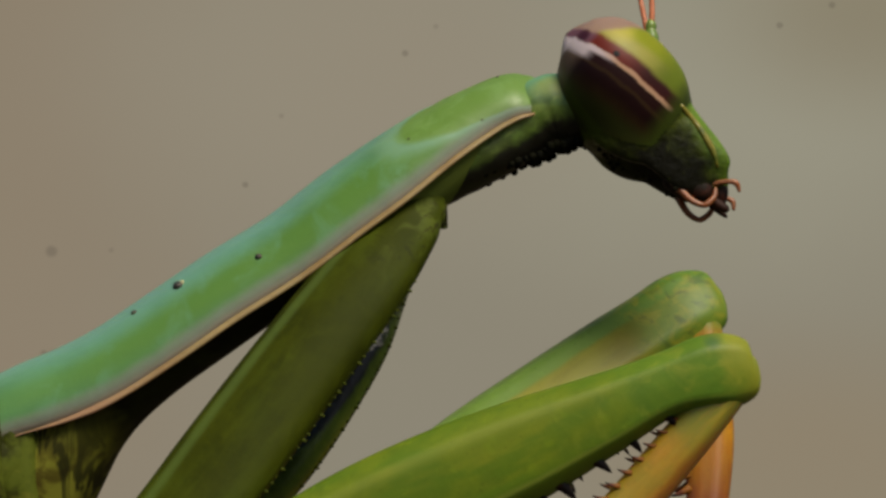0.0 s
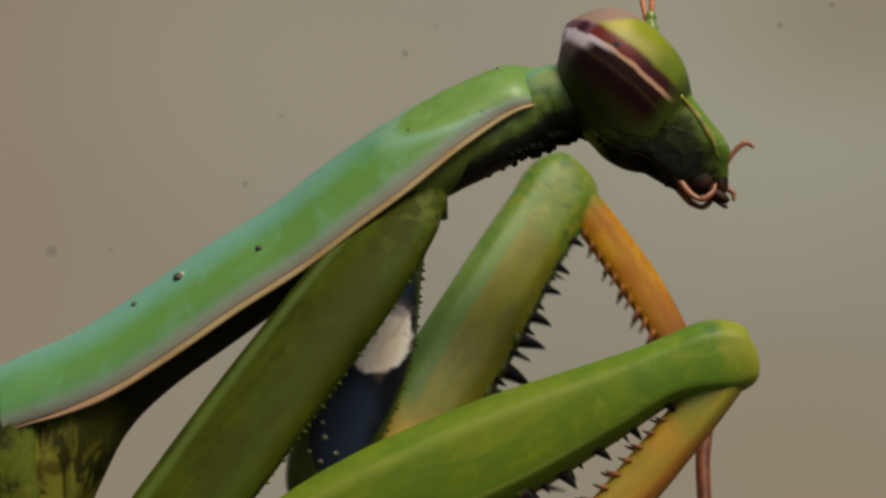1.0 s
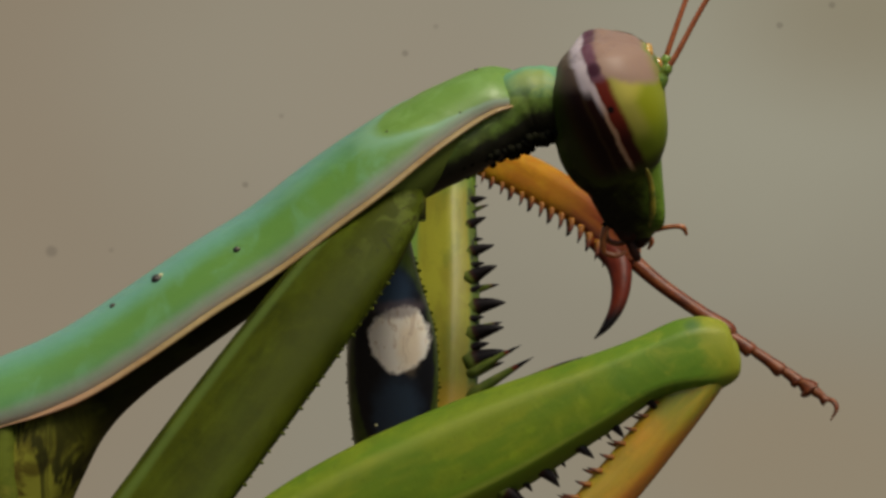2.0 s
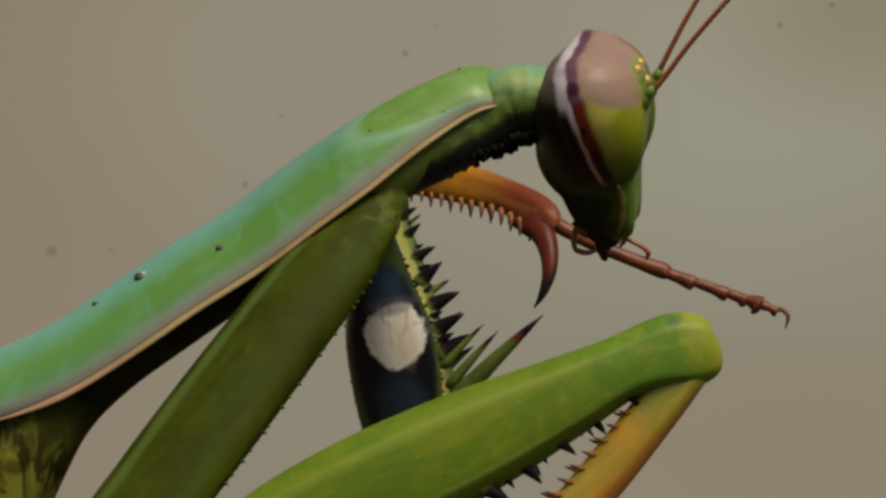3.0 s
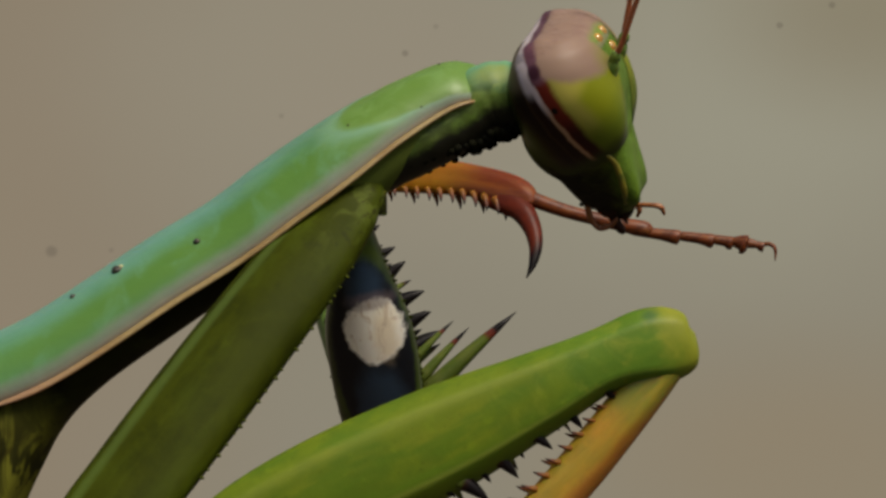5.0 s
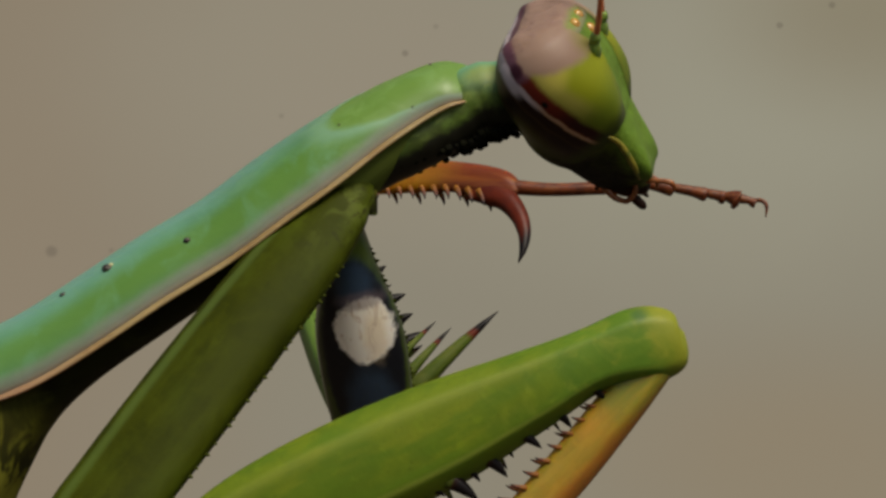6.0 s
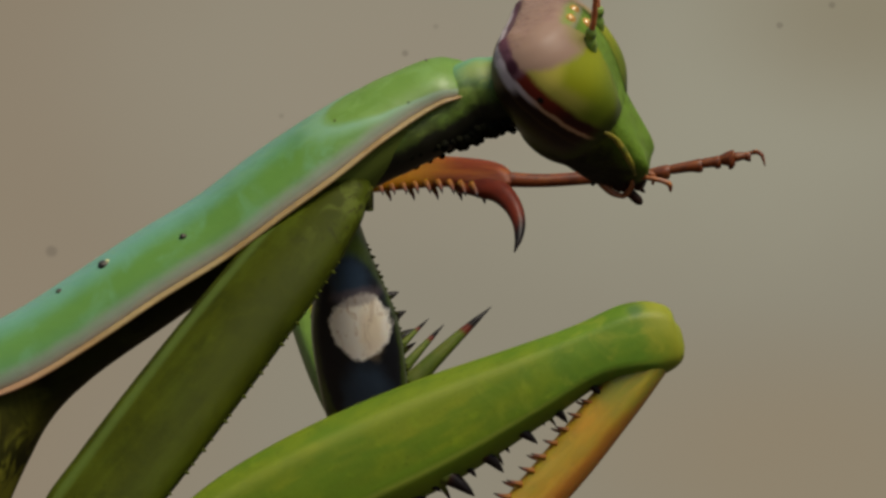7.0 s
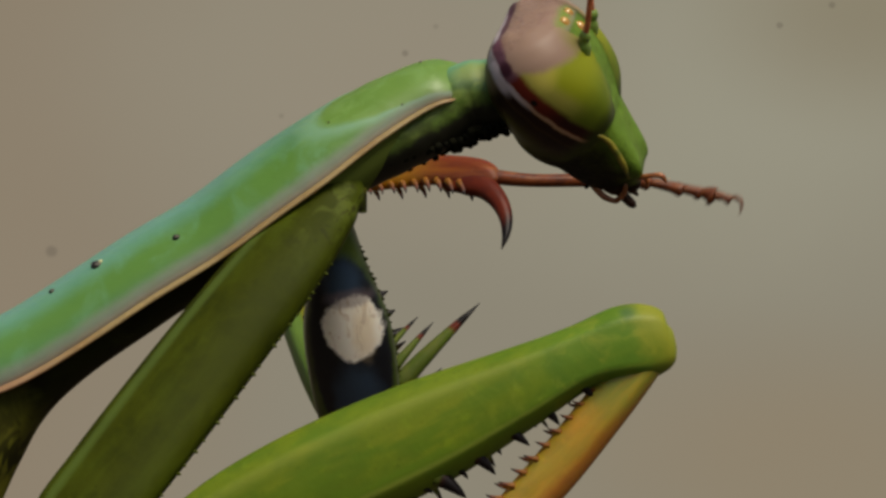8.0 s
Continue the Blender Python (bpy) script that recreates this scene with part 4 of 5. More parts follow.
    for x, y, z in ((1.15, -0.34, 2.0), (1.15, 0.34, 2.0), (1.55, 0.0, 1.7)):
        while depth(Vector((x, y, z))) < 0:
            x, z = x + 0.008, z + 0.02
        part("ocellus", ball(bmesh.new(), (0, 0, 0), (0.2, 0.25, 0.25), None, 14, 10), MAT["ocellus"], head, "small amber simple eye", at=mm(x - 0.06, y, z - 0.14))
    for sign in (-1, 1):
        rows = []
        for x, z, r in ((1.46, -1.15, 0.06), (1.62, -1.65, 0.10), (1.72, -2.25, 0.12), (1.76, -2.9, 0.11), (1.68, -3.5, 0.05)):
            lo, hi = 0.0, 4.0
            for _ in range(18):
                mid = (lo + hi) / 2
                lo, hi = (mid, hi) if depth(Vector((x, mid, z))) < 0 else (lo, mid)
            rows.append((x, (lo - 0.02) * sign, z, r, r))
        part("cheek_ridge", sweep(bmesh.new(), rows, (1, 0, 0), 10, 20), MAT["face"], head, "yellow ridge beside the face")
    bm = bmesh.new()
    rnd = random.Random(8)
    for i in range(44):
        y, z = rnd.uniform(-0.8, 0.8), -0.9 - 2.7 * rnd.random()
        x = 0.9
        while x > -3 and depth(Vector((x, y, z))) < 0:
            x -= 0.03
        r = rnd.uniform(0.05, 0.11)
        ball(bm, (x, y, z), (r, r, r * 0.8), None, 8, 6)
    part("jaw_skin", bm, MAT["wart"], head, "dark warty skin behind the jaw")
    bm = ball(bmesh.new(), (1.5, 0, -3.95), (0.34, 0.42, 0.66), Matrix.Rotation(0.3, 4, 'Y'), 20, 12)
    part("labrum", bm, MAT["mouth"], head, "dark red-brown upper lip")
    for sign in (-1, 1):
        bm = ball(bmesh.new(), (0.75, 0.36 * sign, -3.4), (0.62, 0.36, 0.85), Matrix.Rotation(-0.7, 4, 'Y'), 16, 10, 0.35)
        part("mandible", bm, MAT["mouth"], head, "dark jaw")
        rows = [(0, 0, 0, 0.13, 0.13), (-0.12, 0.12 * sign, -0.6, 0.12, 0.12), (-0.05, 0.15 * sign, -1.0, 0.10, 0.10), (0.1, 0.15 * sign, -1.12, 0.11, 0.11), (0.45, 0.1 * sign, -1.15, 0.10, 0.10), (0.75, 0.05 * sign, -1.0, 0.06, 0.06)]
        palps.append(part("palp", sweep(bmesh.new(), rows, (0, 1, 0), 10, 30), MAT["palp"], head, "bent brown mouth feeler", at=mm(0.2, 0.55 * sign, -3.5)))
        rows = [(0, 0, 0, 0.10, 0.10), (0.45, 0.1 * sign, 0.06, 0.09, 0.09), (0.9, 0.15 * sign, 0.05, 0.09, 0.09), (1.15, 0.15 * sign, -0.05, 0.10, 0.10), (1.22, 0.12 * sign, -0.35, 0.05, 0.05)]
        palps.append(part("palp", sweep(bmesh.new(), rows, (0, 1, 0), 10, 30), MAT["palp"], head, "curled orange mouth feeler", at=mm(1.75, 0.42 * sign, -3.8)))
        g = 0.18 if sign < 0 else 0.1
        rows = [(0, 0, 0, g, g), (0.2, 0.05 * sign, -0.45, g, g), (0.38, 0.08 * sign, -0.8, 0.9 * g, 0.9 * g), (0.45, 0.08 * sign, -0.95, 0.4 * g, 0.4 * g)]
        part("palp", sweep(bmesh.new(), rows, (0, 1, 0), 12, 20), MAT["mouth"], head, "short thick dark red mouth feeler", at=mm(0.9, 0.3 * sign, -4.0))
    return head


head = build_head()


def motions():
    walk(mantis, [
        (0, mm(-14.00, 0.00, 112.00, 0.0, 0.0, 0.0)),
        (0.5, mm(-13.98, 0.00, 111.95, 0.0, 0.0, 0.0)),
        (1, mm(-13.98, 0.00, 112.28, 0.0, -0.1, 0.0)),
        (1.5, mm(-14.27, 0.00, 112.23, 0.0, -0.1, 0.0)),
        (3, mm(-15.37, 0.00, 112.31, 0.0, 0.1, 0.0)),
        (3.5, mm(-15.50, 0.00, 112.55, 0.0, 0.4, 0.0)),
        (4, mm(-16.24, 0.00, 112.53, 0.0, 0.4, 0.0)),
        (4.5, mm(-16.09, 0.00, 112.56, 0.0, 0.4, 0.0)),
        (6, mm(-16.58, 0.00, 112.67, 0.0, 0.8, 0.0)),
        (6.5, mm(-16.61, 0.00, 112.75, 0.0, 0.7, 0.0)),
        (7, mm(-16.70, 0.00, 112.79, 0.0, 0.7, 0.0)),
        (7.5, mm(-16.72, 0.00, 112.83, 0.0, 0.9, 0.0)),
        (8, mm(-16.98, 0.00, 112.80, 0.0, 1.0, 0.0)),
    ])
    walk(head, [
        (0, mm(20.47, -0.33, 12.86, -16.5, -26.1, 1.0)),
        (0.5, mm(20.47, -0.33, 12.86, -16.5, -26.1, 1.0)),
        (1, mm(20.47, -0.33, 12.86, -16.5, -26.1, 1.0)),
        (1.15, mm(20.47, -0.33, 12.86, -16.5, -26.1, 1.0)),
        (1.5, mm(20.44, -0.07, 12.40, 6.5, -6.3, 0.4)),
        (1.7, mm(20.48, 0.02, 12.28, 12.0, -2.1, -1.6)),
        (2.8, mm(20.54, 0.27, 12.03, 28.1, 11.6, -11.0)),
        (3.5, mm(20.54, 0.27, 12.03, 28.1, 11.6, -11.0)),
        (4, mm(20.50, 0.21, 12.10, 27.9, 9.9, -13.0)),
        (4.5, mm(20.52, 0.08, 12.26, 27.6, 6.8, -15.0)),
        (5.8, mm(20.68, -0.54, 13.02, 35.2, -12.0, -24.0)),
        (6.5, mm(20.68, -0.54, 13.02, 35.2, -12.0, -24.0)),
        (8, mm(20.68, -0.54, 13.02, 35.2, -12.0, -24.0)),
    ])
    walk(far_coxa, [
        (0, mm(12.85, 1.60, 8.47, 54.0, 57.9, -158.8)),
        (0.5, mm(12.85, 1.60, 8.47, 53.0, 57.7, -158.9)),
        (0.7, mm(12.85, 1.60, 8.47, 50.2, 59.1, -158.3)),
        (0.8, mm(12.85, 1.60, 8.47, 46.7, 61.6, -157.2)),
        (0.9, mm(12.85, 1.60, 8.47, 16.8, 66.5, -179.5)),
        (1, mm(12.85, 1.60, 8.47, -14.3, 68.4, 158.1)),
        (1.1, mm(12.85, 1.60, 8.47, -37.2, 69.6, 136.0)),
        (1.3, mm(12.85, 1.60, 8.47, -59.3, 68.2, 114.0)),
        (1.5, mm(12.85, 1.60, 8.47, -74.4, 66.2, 98.4)),
        (1.7, mm(12.85, 1.60, 8.47, -77.6, 65.7, 95.0)),
        (2.8, mm(12.85, 1.60, 8.47, -95.3, 62.3, 75.5)),
        (3, mm(12.85, 1.60, 8.47, -95.3, 62.5, 75.6)),
        (3.5, mm(12.85, 1.60, 8.47, -95.7, 62.3, 75.3)),
        (4, mm(12.85, 1.60, 8.47, -96.0, 62.1, 74.9)),
        (4.5, mm(12.85, 1.60, 8.47, -95.9, 62.2, 75.0)),
        (4.7, mm(12.85, 1.60, 8.47, -96.2, 62.2, 74.7)),
        (5.8, mm(12.85, 1.60, 8.47, -96.0, 62.0, 75.1)),
        (6, mm(12.85, 1.60, 8.47, -96.0, 62.0, 75.1)),
        (6.2, mm(12.85, 1.60, 8.47, -95.7, 61.9, 75.4)),
        (6.3, mm(12.85, 1.60, 8.47, -95.5, 62.0, 75.6)),
        (6.4, mm(12.85, 1.60, 8.47, -95.3, 62.0, 75.8)),
        (6.5, mm(12.85, 1.60, 8.47, -95.2, 62.1, 76.0)),
        (6.6, mm(12.85, 1.60, 8.47, -95.1, 62.1, 76.0)),
        (6.7, mm(12.85, 1.60, 8.47, -95.1, 62.0, 76.1)),
        (6.8, mm(12.85, 1.60, 8.47, -95.0, 62.0, 76.1)),
        (6.9, mm(12.85, 1.60, 8.47, -95.0, 62.0, 76.2)),
        (7, mm(12.85, 1.60, 8.47, -95.0, 62.0, 76.2)),
        (7.2, mm(12.85, 1.60, 8.47, -94.9, 62.0, 76.4)),
        (7.3, mm(12.85, 1.60, 8.47, -94.7, 62.0, 76.6)),
        (7.5, mm(12.85, 1.60, 8.47, -94.6, 62.0, 76.7)),
        (7.7, mm(12.85, 1.60, 8.47, -95.2, 61.9, 76.0)),
        (7.9, mm(12.85, 1.60, 8.47, -94.8, 61.9, 76.6)),
        (8, mm(12.85, 1.60, 8.47, -94.4, 61.9, 77.0)),
    ])
    walk(far_femur, [
        (0, mm(11.13, -0.29, -2.43, -36.7, -32.3, 18.2)),
        (0.5, mm(11.12, -0.29, -2.31, -38.1, -32.4, 19.7)),
        (0.7, mm(11.12, -0.27, -2.18, -40.0, -37.5, 27.8)),
        (0.8, mm(11.11, -0.16, -1.95, -36.2, -42.2, 32.1)),
        (0.9, mm(11.21, 1.87, -1.95, -24.0, -47.1, 33.4)),
        (1, mm(11.61, 3.41, -1.85, -30.0, -51.5, 38.7)),
        (1.1, mm(12.23, 4.56, -1.89, -33.7, -55.8, 42.7)),
        (1.3, mm(13.41, 5.64, -1.72, -49.0, -63.5, 58.5)),
        (1.5, mm(14.29, 6.29, -1.53, -95.7, -66.1, 75.7)),
        (1.7, mm(14.44, 6.42, -1.44, -99.8, -65.5, 79.4)),
        (2.8, mm(15.36, 6.80, -0.96, -138.2, -52.3, 109.1)),
        (3, mm(15.35, 6.80, -1.01, -137.7, -52.5, 111.4)),
        (3.5, mm(15.38, 6.80, -0.95, -135.6, -51.0, 114.4)),
        (4, mm(15.31, 6.80, -0.88, -135.4, -50.6, 117.0)),
        (4.5, mm(15.22, 6.80, -0.91, -132.2, -50.4, 117.7)),
        (4.7, mm(15.20, 6.80, -0.91, -131.9, -50.3, 117.9)),
        (5.8, mm(14.94, 6.80, -0.81, -133.6, -46.6, 119.5)),
        (6, mm(14.94, 6.80, -0.81, -131.1, -46.3, 119.6)),
        (6.2, mm(14.91, 6.80, -0.79, -129.9, -45.7, 119.9)),
        (6.3, mm(14.89, 6.80, -0.79, -130.1, -45.6, 119.7)),
        (6.4, mm(14.88, 6.80, -0.79, -129.2, -45.4, 119.7)),
        (6.5, mm(14.86, 6.80, -0.81, -129.7, -45.3, 119.5)),
        (6.6, mm(14.85, 6.80, -0.82, -129.7, -45.3, 119.5)),
        (6.7, mm(14.85, 6.80, -0.80, -129.7, -45.2, 119.5)),
        (6.8, mm(14.84, 6.80, -0.78, -129.9, -45.0, 119.4)),
        (6.9, mm(14.84, 6.80, -0.79, -130.1, -45.0, 119.4)),
        (7, mm(14.84, 6.80, -0.79, -131.1, -45.0, 119.4)),
        (7.2, mm(14.82, 6.80, -0.77, -130.4, -44.9, 119.4)),
        (7.3, mm(14.80, 6.80, -0.77, -130.0, -44.7, 119.4)),
        (7.5, mm(14.79, 6.80, -0.75, -130.5, -44.6, 119.3)),
        (7.7, mm(14.85, 6.80, -0.73, -128.5, -44.4, 119.9)),
        (7.9, mm(14.80, 6.80, -0.70, -132.0, -44.1, 120.1)),
        (8, mm(14.77, 6.80, -0.69, -133.5, -44.1, 120.0)),
    ])
    walk(far_tibia, [
        (0, mm(23.58, 3.79, 5.85, -96.9, 59.4, -101.5)),
        (0.5, mm(23.44, 4.12, 5.99, -95.5, 58.4, -99.6)),
        (0.7, mm(21.99, 5.47, 7.25, -85.9, 59.3, -84.4)),
        (0.8, mm(20.84, 5.95, 8.45, -71.2, 62.4, -63.0)),
        (0.9, mm(20.01, 7.68, 9.41, -42.4, 65.7, -24.4)),
        (1, mm(19.13, 9.44, 10.29, -37.0, 58.9, -18.5)),
        (1.1, mm(18.63, 10.48, 10.93, -34.5, 56.5, -16.0)),
        (1.3, mm(17.02, 11.53, 12.15, -31.2, 49.5, -12.1)),
        (1.5, mm(15.84, 12.37, 12.65, -29.3, 34.5, -38.1)),
        (1.7, mm(15.62, 12.73, 12.67, -28.9, 32.4, -37.9)),
        (2.8, mm(12.26, 15.76, 11.30, -24.7, 12.9, -41.5)),
        (3, mm(11.91, 15.59, 11.29, -25.0, 13.7, -39.1)),
        (3.5, mm(11.34, 15.67, 11.11, -26.7, 11.8, -34.1)),
        (4, mm(10.84, 15.57, 11.09, -27.0, 10.4, -30.9)),
        (4.5, mm(10.64, 15.55, 11.04, -28.5, 9.0, -26.8)),
        (4.7, mm(10.56, 15.55, 11.01, -28.8, 8.1, -25.9)),
        (5.8, mm(9.70, 16.07, 10.46, -29.8, 2.1, -24.4)),
        (6, mm(9.65, 16.11, 10.40, -31.4, 1.2, -21.4)),
        (6.2, mm(9.51, 16.18, 10.31, -32.4, 0.0, -19.5)),
        (6.3, mm(9.52, 16.21, 10.29, -32.3, -0.1, -19.9)),
        (6.4, mm(9.48, 16.25, 10.25, -32.9, -0.4, -19.0)),
        (6.5, mm(9.49, 16.29, 10.20, -32.8, -0.7, -19.4)),
        (6.6, mm(9.48, 16.29, 10.19, -32.8, -0.7, -19.4)),
        (6.7, mm(9.46, 16.31, 10.19, -32.9, -0.9, -19.4)),
        (6.8, mm(9.48, 16.34, 10.18, -32.8, -0.9, -19.8)),
        (6.9, mm(9.46, 16.34, 10.18, -32.8, -1.0, -19.9)),
        (7, mm(9.45, 16.34, 10.17, -32.2, -1.2, -20.8)),
        (7.2, mm(9.43, 16.37, 10.17, -32.7, -1.5, -19.9)),
        (7.3, mm(9.40, 16.39, 10.14, -33.0, -1.8, -19.4)),
        (7.5, mm(9.40, 16.43, 10.14, -32.8, -2.1, -19.9)),
        (7.7, mm(9.34, 16.39, 10.13, -34.0, -2.3, -17.2)),
        (7.9, mm(9.23, 16.43, 10.09, -32.3, -2.7, -20.5)),
        (8, mm(9.20, 16.43, 10.10, -31.4, -2.8, -22.0)),
    ])
    walk(far_basitarsus, [
        (0, mm(22.55, -1.29, -2.93, 54.4, 26.0, 92.3)),
        (0.5, mm(22.55, -1.14, -2.70, 53.8, 27.9, 92.6)),
        (0.7, mm(22.50, 0.29, -1.52, 44.5, 31.8, 89.8)),
        (0.8, mm(22.98, 1.74, -0.59, 37.4, 42.5, 86.4)),
        (0.9, mm(23.93, 5.89, -0.15, -101.1, 60.3, -106.0)),
        (1, mm(24.43, 7.67, 1.02, -102.0, 67.8, -94.2)),
        (1.1, mm(24.33, 8.84, 1.96, -52.3, 63.4, -40.3)),
        (1.3, mm(24.05, 10.02, 3.76, -31.1, 42.0, -20.2)),
        (1.5, mm(22.45, 7.19, 6.87, -31.2, 42.9, -14.8)),
        (1.7, mm(22.42, 7.44, 7.20, -31.5, 40.6, -14.0)),
        (2.8, mm(19.71, 9.17, 9.03, -41.7, 24.9, -13.4)),
        (3, mm(19.60, 9.34, 8.87, -40.0, 22.9, -13.3)),
        (3.5, mm(19.61, 10.07, 9.03, -40.8, 21.7, -12.2)),
        (4, mm(19.45, 10.41, 9.25, -40.7, 21.4, -11.8)),
        (4.5, mm(19.63, 11.00, 9.44, -39.6, 19.0, -11.4)),
        (4.7, mm(19.65, 11.15, 9.57, -38.7, 16.9, -11.2)),
        (5.8, mm(18.98, 11.85, 10.08, -37.5, 2.0, -7.4)),
        (5.9, mm(19.07, 12.12, 10.14, -37.5, -0.8, -8.2)),
        (6, mm(19.15, 12.39, 10.20, -37.5, -1.5, -8.8)),
        (6.1, mm(19.14, 12.58, 10.25, -37.5, -2.6, -8.4)),
        (6.2, mm(19.13, 12.77, 10.31, -37.5, -1.8, -8.4)),
        (6.3, mm(19.11, 12.73, 10.30, -37.5, -3.3, -7.8)),
        (6.4, mm(19.13, 12.93, 10.31, -37.5, -4.2, -9.1)),
        (6.5, mm(19.11, 12.90, 10.33, -37.5, -0.4, -8.6)),
        (6.6, mm(19.10, 12.89, 10.33, -37.5, -5.3, -8.3)),
        (6.7, mm(19.08, 12.92, 10.35, -37.5, -5.7, -8.6)),
        (6.8, mm(19.07, 12.89, 10.34, -37.5, -4.3, -7.9)),
        (6.9, mm(19.06, 12.88, 10.36, -37.5, -0.4, -7.8)),
        (7, mm(18.99, 12.72, 10.38, -37.5, -3.4, -6.1)),
        (7.1, mm(19.00, 12.80, 10.41, -37.5, -2.8, -6.9)),
        (7.2, mm(19.01, 12.89, 10.44, -37.5, -1.6, -7.4)),
        (7.3, mm(19.01, 13.00, 10.47, -37.5, 1.4, -8.3)),
        (7.4, mm(19.00, 12.98, 10.50, -37.5, -5.2, -8.2)),
        (7.5, mm(18.98, 12.96, 10.52, -37.5, -1.9, -7.8)),
        (7.6, mm(19.03, 13.17, 10.52, -37.5, -1.7, -9.6)),
        (7.7, mm(19.08, 13.38, 10.53, -37.5, -1.3, -11.9)),
        (7.8, mm(18.93, 13.12, 10.55, -37.5, -5.7, -10.1)),
        (7.9, mm(18.77, 12.86, 10.58, -37.5, -3.2, -7.9)),
        (8, mm(18.65, 12.62, 10.59, -37.5, -0.1, -6.5)),
    ])
    walk(far_tarsus, [
        (0, mm(22.39, 3.58, -5.74, -56.0, 78.3, -58.4)),
        (0.5, mm(22.38, 3.63, -5.67, -58.0, 77.5, -60.6)),
        (0.7, mm(22.59, 4.86, -4.79, -49.4, 71.9, -52.1)),
        (0.8, mm(23.40, 5.66, -4.66, -37.0, 59.9, -38.5)),
        (0.9, mm(23.57, 3.21, -5.01, -19.1, 11.3, -9.7)),
        (1, mm(24.62, 5.40, -4.13, -49.8, 9.2, -30.7)),
        (1.1, mm(26.54, 7.08, -3.11, -37.8, 21.4, -27.7)),
        (1.3, mm(28.14, 8.48, -0.19, -28.3, 43.4, -26.6)),
        (1.5, mm(26.66, 6.07, 2.89, -0.0, 35.4, -16.9)),
        (1.7, mm(26.78, 6.33, 3.38, -0.0, 36.6, -17.6)),
        (2.8, mm(24.93, 7.92, 6.60, 0.0, 17.6, -13.4)),
        (3, mm(24.90, 8.09, 6.60, 0.0, 18.4, -13.9)),
        (3.5, mm(24.98, 8.90, 6.87, 0.1, 17.2, -13.6)),
        (4, mm(24.83, 9.27, 7.13, 0.1, 17.5, -13.3)),
        (4.5, mm(25.10, 9.89, 7.55, 0.1, 14.7, -12.5)),
        (4.7, mm(25.20, 10.04, 7.89, 0.1, 9.9, -12.2)),
        (5.8, mm(25.55, 11.00, 9.85, 0.1, 3.1, -10.3)),
        (5.9, mm(25.45, 11.20, 10.23, 0.1, 7.3, -10.3)),
        (6, mm(25.57, 11.40, 10.37, 0.1, 8.8, -10.3)),
        (6.1, mm(25.75, 11.60, 10.56, 0.1, 5.0, -10.3)),
        (6.2, mm(25.68, 11.80, 10.52, 0.1, 1.0, -10.3)),
        (6.3, mm(25.64, 11.84, 10.68, 0.1, 10.9, -10.3)),
        (6.4, mm(25.66, 11.88, 10.79, 0.1, 5.8, -10.3)),
        (6.5, mm(25.63, 11.91, 10.38, 0.1, 8.4, -10.3)),
        (6.6, mm(25.55, 11.95, 10.94, 0.1, -11.0, -10.3)),
        (6.7, mm(25.40, 11.96, 10.99, 0.1, -1.4, -10.3)),
        (6.8, mm(25.60, 11.98, 10.83, 0.1, -3.0, -10.3)),
        (6.9, mm(25.55, 11.99, 10.41, 0.1, 0.6, -10.3)),
        (7, mm(25.59, 12.01, 10.77, 0.1, -11.4, -10.3)),
        (7.1, mm(25.52, 12.02, 10.73, 0.1, -3.4, -10.3)),
        (7.2, mm(25.57, 12.04, 10.63, 0.1, -3.0, -10.3)),
        (7.3, mm(25.50, 12.05, 10.31, 0.1, -0.5, -10.3)),
        (7.4, mm(25.30, 12.07, 11.08, 0.1, -5.9, -10.3)),
        (7.5, mm(25.39, 12.08, 10.74, 0.1, -3.0, -10.3)),
        (7.6, mm(25.37, 12.10, 10.72, 0.1, 0.8, -10.3)),
        (7.7, mm(25.38, 12.05, 10.68, 0.1, -10.6, -10.3)),
        (7.8, mm(25.23, 12.00, 11.19, 0.1, -5.9, -10.3)),
        (7.9, mm(25.32, 11.95, 10.95, 0.1, -0.7, -10.3)),
        (8, mm(25.01, 11.90, 10.60, 0.1, 10.6, -10.3)),
    ])
    walk(near_coxa, [
        (0, mm(12.70, -1.00, 8.77, 56.0, 48.5, -147.5)),
        (0.5, mm(12.70, -1.00, 8.77, 56.0, 48.5, -147.5)),
        (1, mm(12.70, -1.00, 8.77, 55.8, 48.6, -147.5)),
        (1.5, mm(12.70, -1.00, 8.77, 55.9, 48.7, -147.4)),
        (3, mm(12.69, -1.00, 8.77, 56.3, 49.0, -147.0)),
        (3.5, mm(12.69, -1.00, 8.77, 56.5, 49.1, -146.9)),
        (4, mm(12.68, -1.00, 8.77, 56.6, 49.3, -146.6)),
        (4.5, mm(12.68, -1.00, 8.77, 56.6, 49.3, -146.7)),
        (6, mm(12.68, -1.00, 8.77, 57.0, 49.4, -146.5)),
        (6.5, mm(12.68, -1.00, 8.77, 56.9, 49.4, -146.5)),
        (7, mm(12.68, -1.00, 8.77, 56.9, 49.4, -146.5)),
        (7.5, mm(12.68, -1.00, 8.77, 57.0, 49.4, -146.5)),
        (8, mm(12.68, -1.00, 8.77, 57.3, 49.5, -146.4)),
    ])
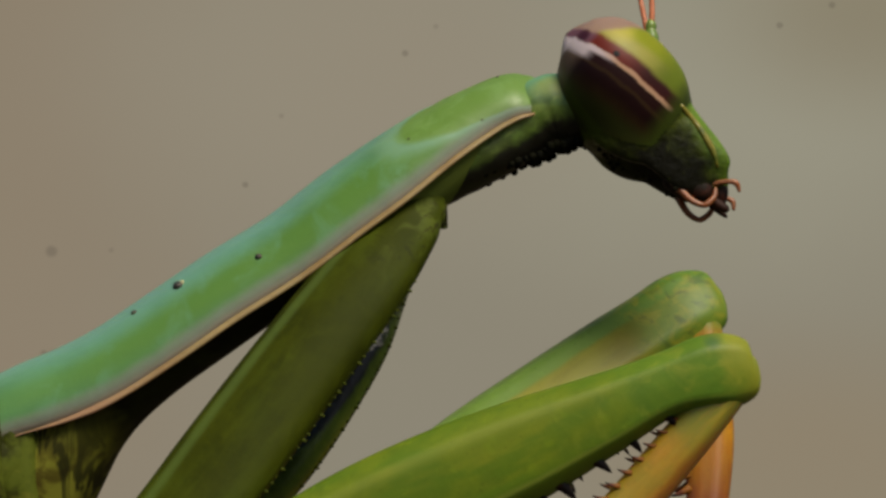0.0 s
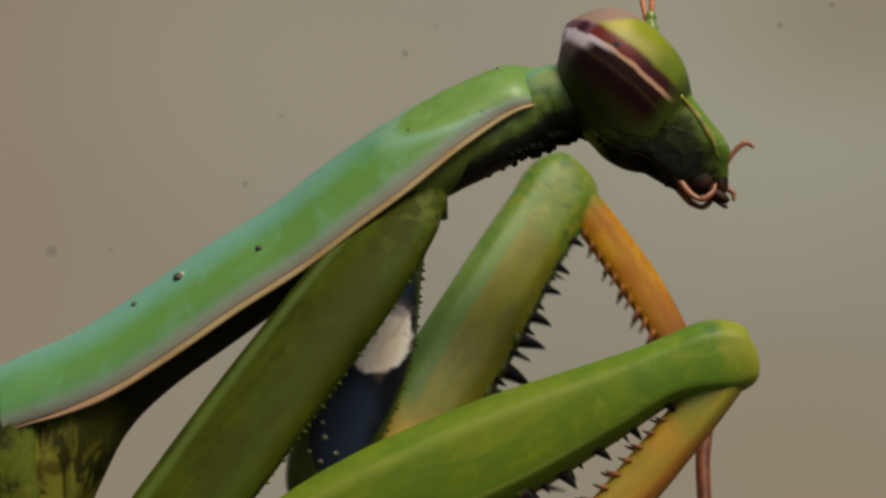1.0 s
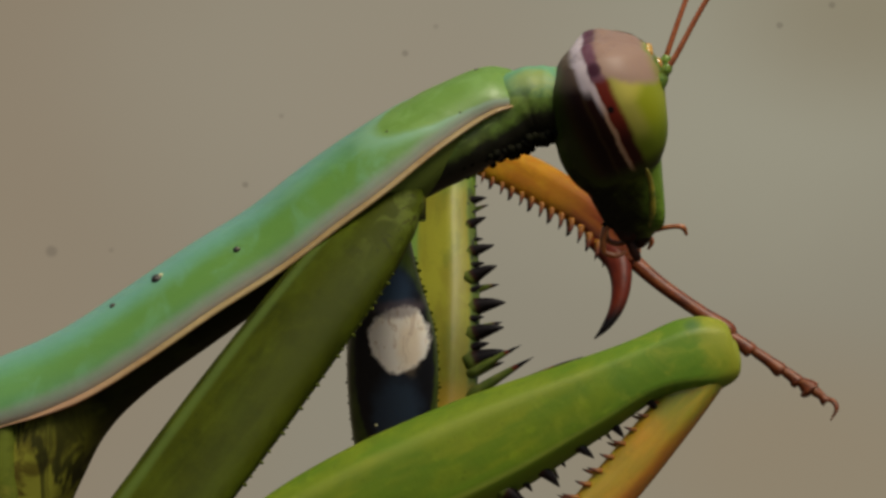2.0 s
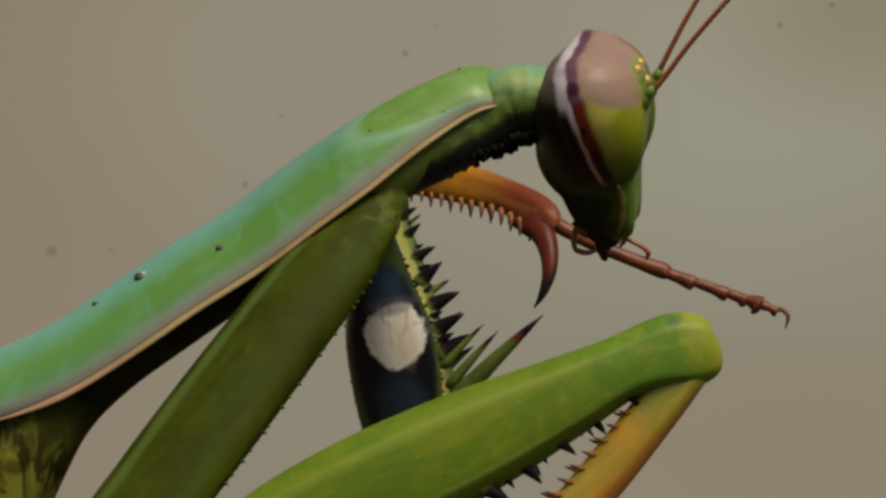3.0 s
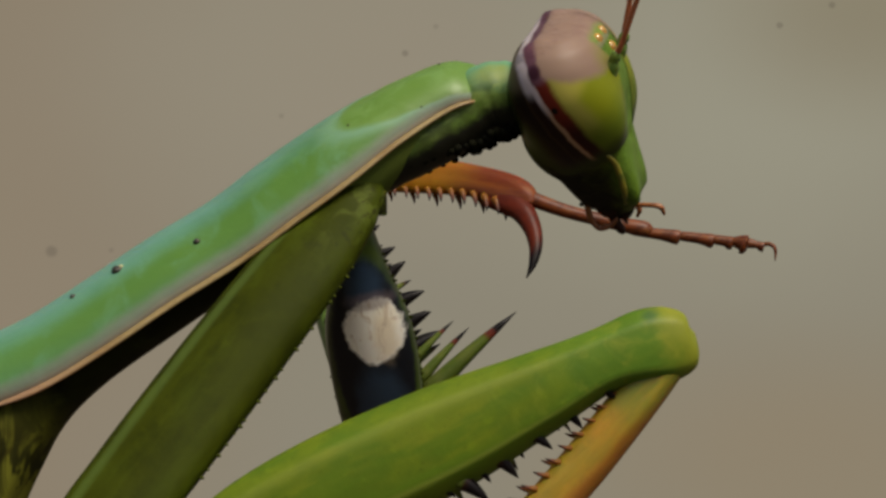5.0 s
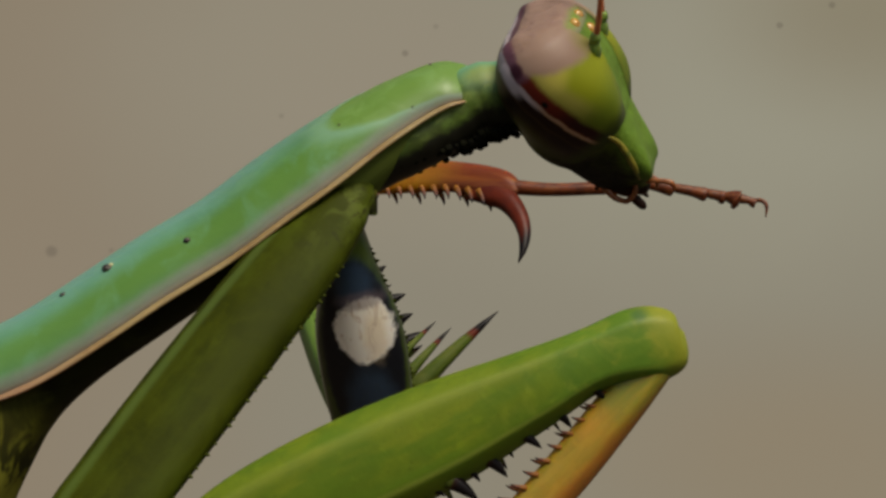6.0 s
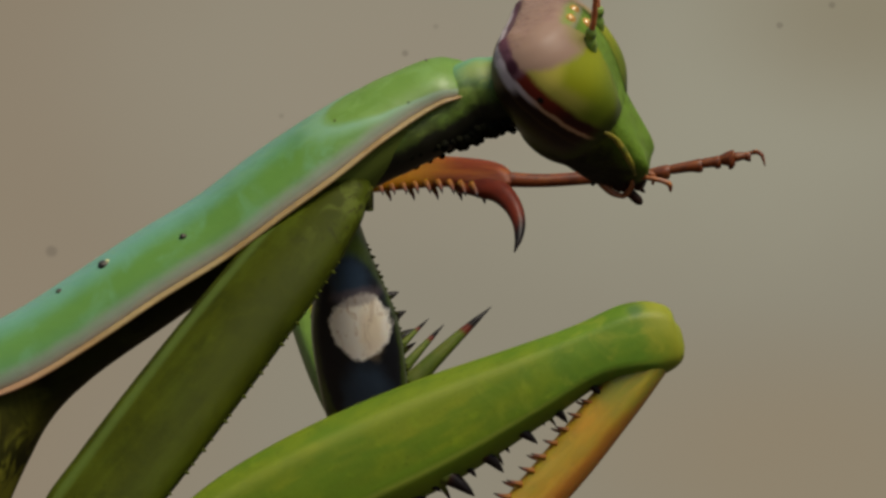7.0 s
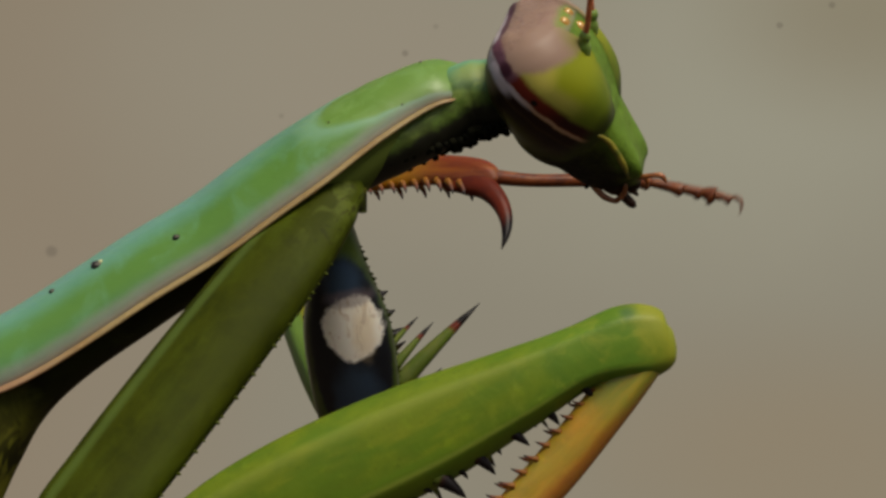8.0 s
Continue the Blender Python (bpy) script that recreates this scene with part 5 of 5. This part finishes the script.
    walk(near_femur, [
        (0, mm(7.74, -6.80, -2.20, 4.1, -23.3, -0.8)),
        (0.5, mm(7.71, -6.80, -2.19, 4.1, -23.4, -0.8)),
        (1, mm(7.75, -6.80, -2.23, 4.1, -23.8, -0.8)),
        (1.5, mm(7.88, -6.80, -2.23, 4.2, -24.1, -0.8)),
        (3, mm(8.09, -6.80, -2.23, 4.2, -24.9, -0.8)),
        (3.5, mm(8.09, -6.80, -2.25, 4.2, -25.0, -0.8)),
        (4, mm(8.19, -6.80, -2.25, 4.2, -25.1, -0.8)),
        (4.5, mm(8.18, -6.80, -2.25, 4.2, -25.1, -0.8)),
        (6, mm(8.25, -6.80, -2.25, 4.2, -25.4, -0.8)),
        (6.5, mm(8.25, -6.80, -2.26, 4.2, -25.4, -0.8)),
        (7, mm(8.25, -6.80, -2.26, 4.2, -25.4, -0.8)),
        (7.5, mm(8.26, -6.80, -2.26, 4.2, -25.4, -0.8)),
        (8, mm(8.28, -6.80, -2.25, 4.2, -25.5, -0.8)),
    ])
    walk(near_tibia, [
        (0, mm(23.08, -7.00, 3.94, 174.2, 44.6, 176.6)),
        (0.5, mm(23.03, -7.00, 3.98, 174.2, 44.8, 176.5)),
        (1, mm(23.03, -7.00, 4.03, 174.2, 45.1, 176.5)),
        (1.5, mm(23.12, -7.00, 4.13, 174.2, 45.4, 176.5)),
        (3, mm(23.25, -7.00, 4.33, 174.1, 46.2, 176.5)),
        (3.5, mm(23.22, -7.00, 4.35, 174.1, 46.3, 176.4)),
        (4, mm(23.31, -7.00, 4.39, 174.1, 46.4, 176.4)),
        (4.5, mm(23.30, -7.00, 4.38, 174.1, 46.4, 176.4)),
        (6, mm(23.34, -7.00, 4.46, 174.0, 46.7, 176.4)),
        (6.5, mm(23.34, -7.00, 4.44, 174.0, 46.7, 176.4)),
        (7, mm(23.34, -7.00, 4.44, 174.0, 46.7, 176.4)),
        (7.5, mm(23.35, -7.00, 4.45, 174.0, 46.7, 176.4)),
        (8, mm(23.37, -7.00, 4.48, 174.0, 46.8, 176.4)),
    ])
    # the mouth feelers: seconds, degrees, how far they reach out of the mouth
    flick = [(0, 20, 0.95), (0.2, 34, 0.9), (0.3, 18, 0.9), (0.4, 28, 0.95), (0.5, 18, 1.25), (0.6, 32, 0.95), (0.7, 28, 0.95), (0.8, -12, 1.7), (0.9, -35, 1.75), (1.0, -22, 1.75),
             (1.1, 12, 1.4), (1.2, -12, 1.65), (1.3, -20, 1.7), (1.5, -5, 1.75), (1.7, 0, 1.75), (2.2, -20, 1.75), (2.8, 5, 1.75), (3.0, 15, 1.75),
             (3.2, 8, 1.75), (3.4, 5, 1.75), (3.6, -6, 1.75), (3.8, 12, 1.75), (4.1, 5, 1.75), (4.3, -12, 1.75), (4.5, 0, 1.75), (4.7, -10, 1.75), (5.3, 8, 1.7), (5.8, -15, 1.7),
             (6.0, 12, 1.55), (6.2, 14, 1.6), (6.4, -30, 1.45), (6.5, 0, 1.6), (6.6, 28, 1.6), (6.8, -25, 1.55), (6.9, 5, 1.6), (7.0, 24, 1.6), (7.1, 14, 1.45),
             (7.2, -20, 1.45), (7.3, -2, 1.55), (7.4, 20, 1.6), (7.5, 10, 1.4), (7.6, 0, 1.5), (7.7, -8, 1.6), (7.8, 12, 1.7), (8.0, 0, 1.6)]
    for k, sign in ((0, -1), (2, 1)):
        walk(palps[k], [(t, mm(0.2, 0.55 * sign, -3.5, 0, 0.22 * a * sign - (38 if t > 5 else 22 if t < 1.3 else 0), 0)) for t, a, r in flick])
        walk(palps[k + 1], [(t, mm(r if sign < 0 else 0.9, 0.42 * sign, -3.8, 0, a if sign < 0 else 35, 0)) for t, a, r in flick])


motions()
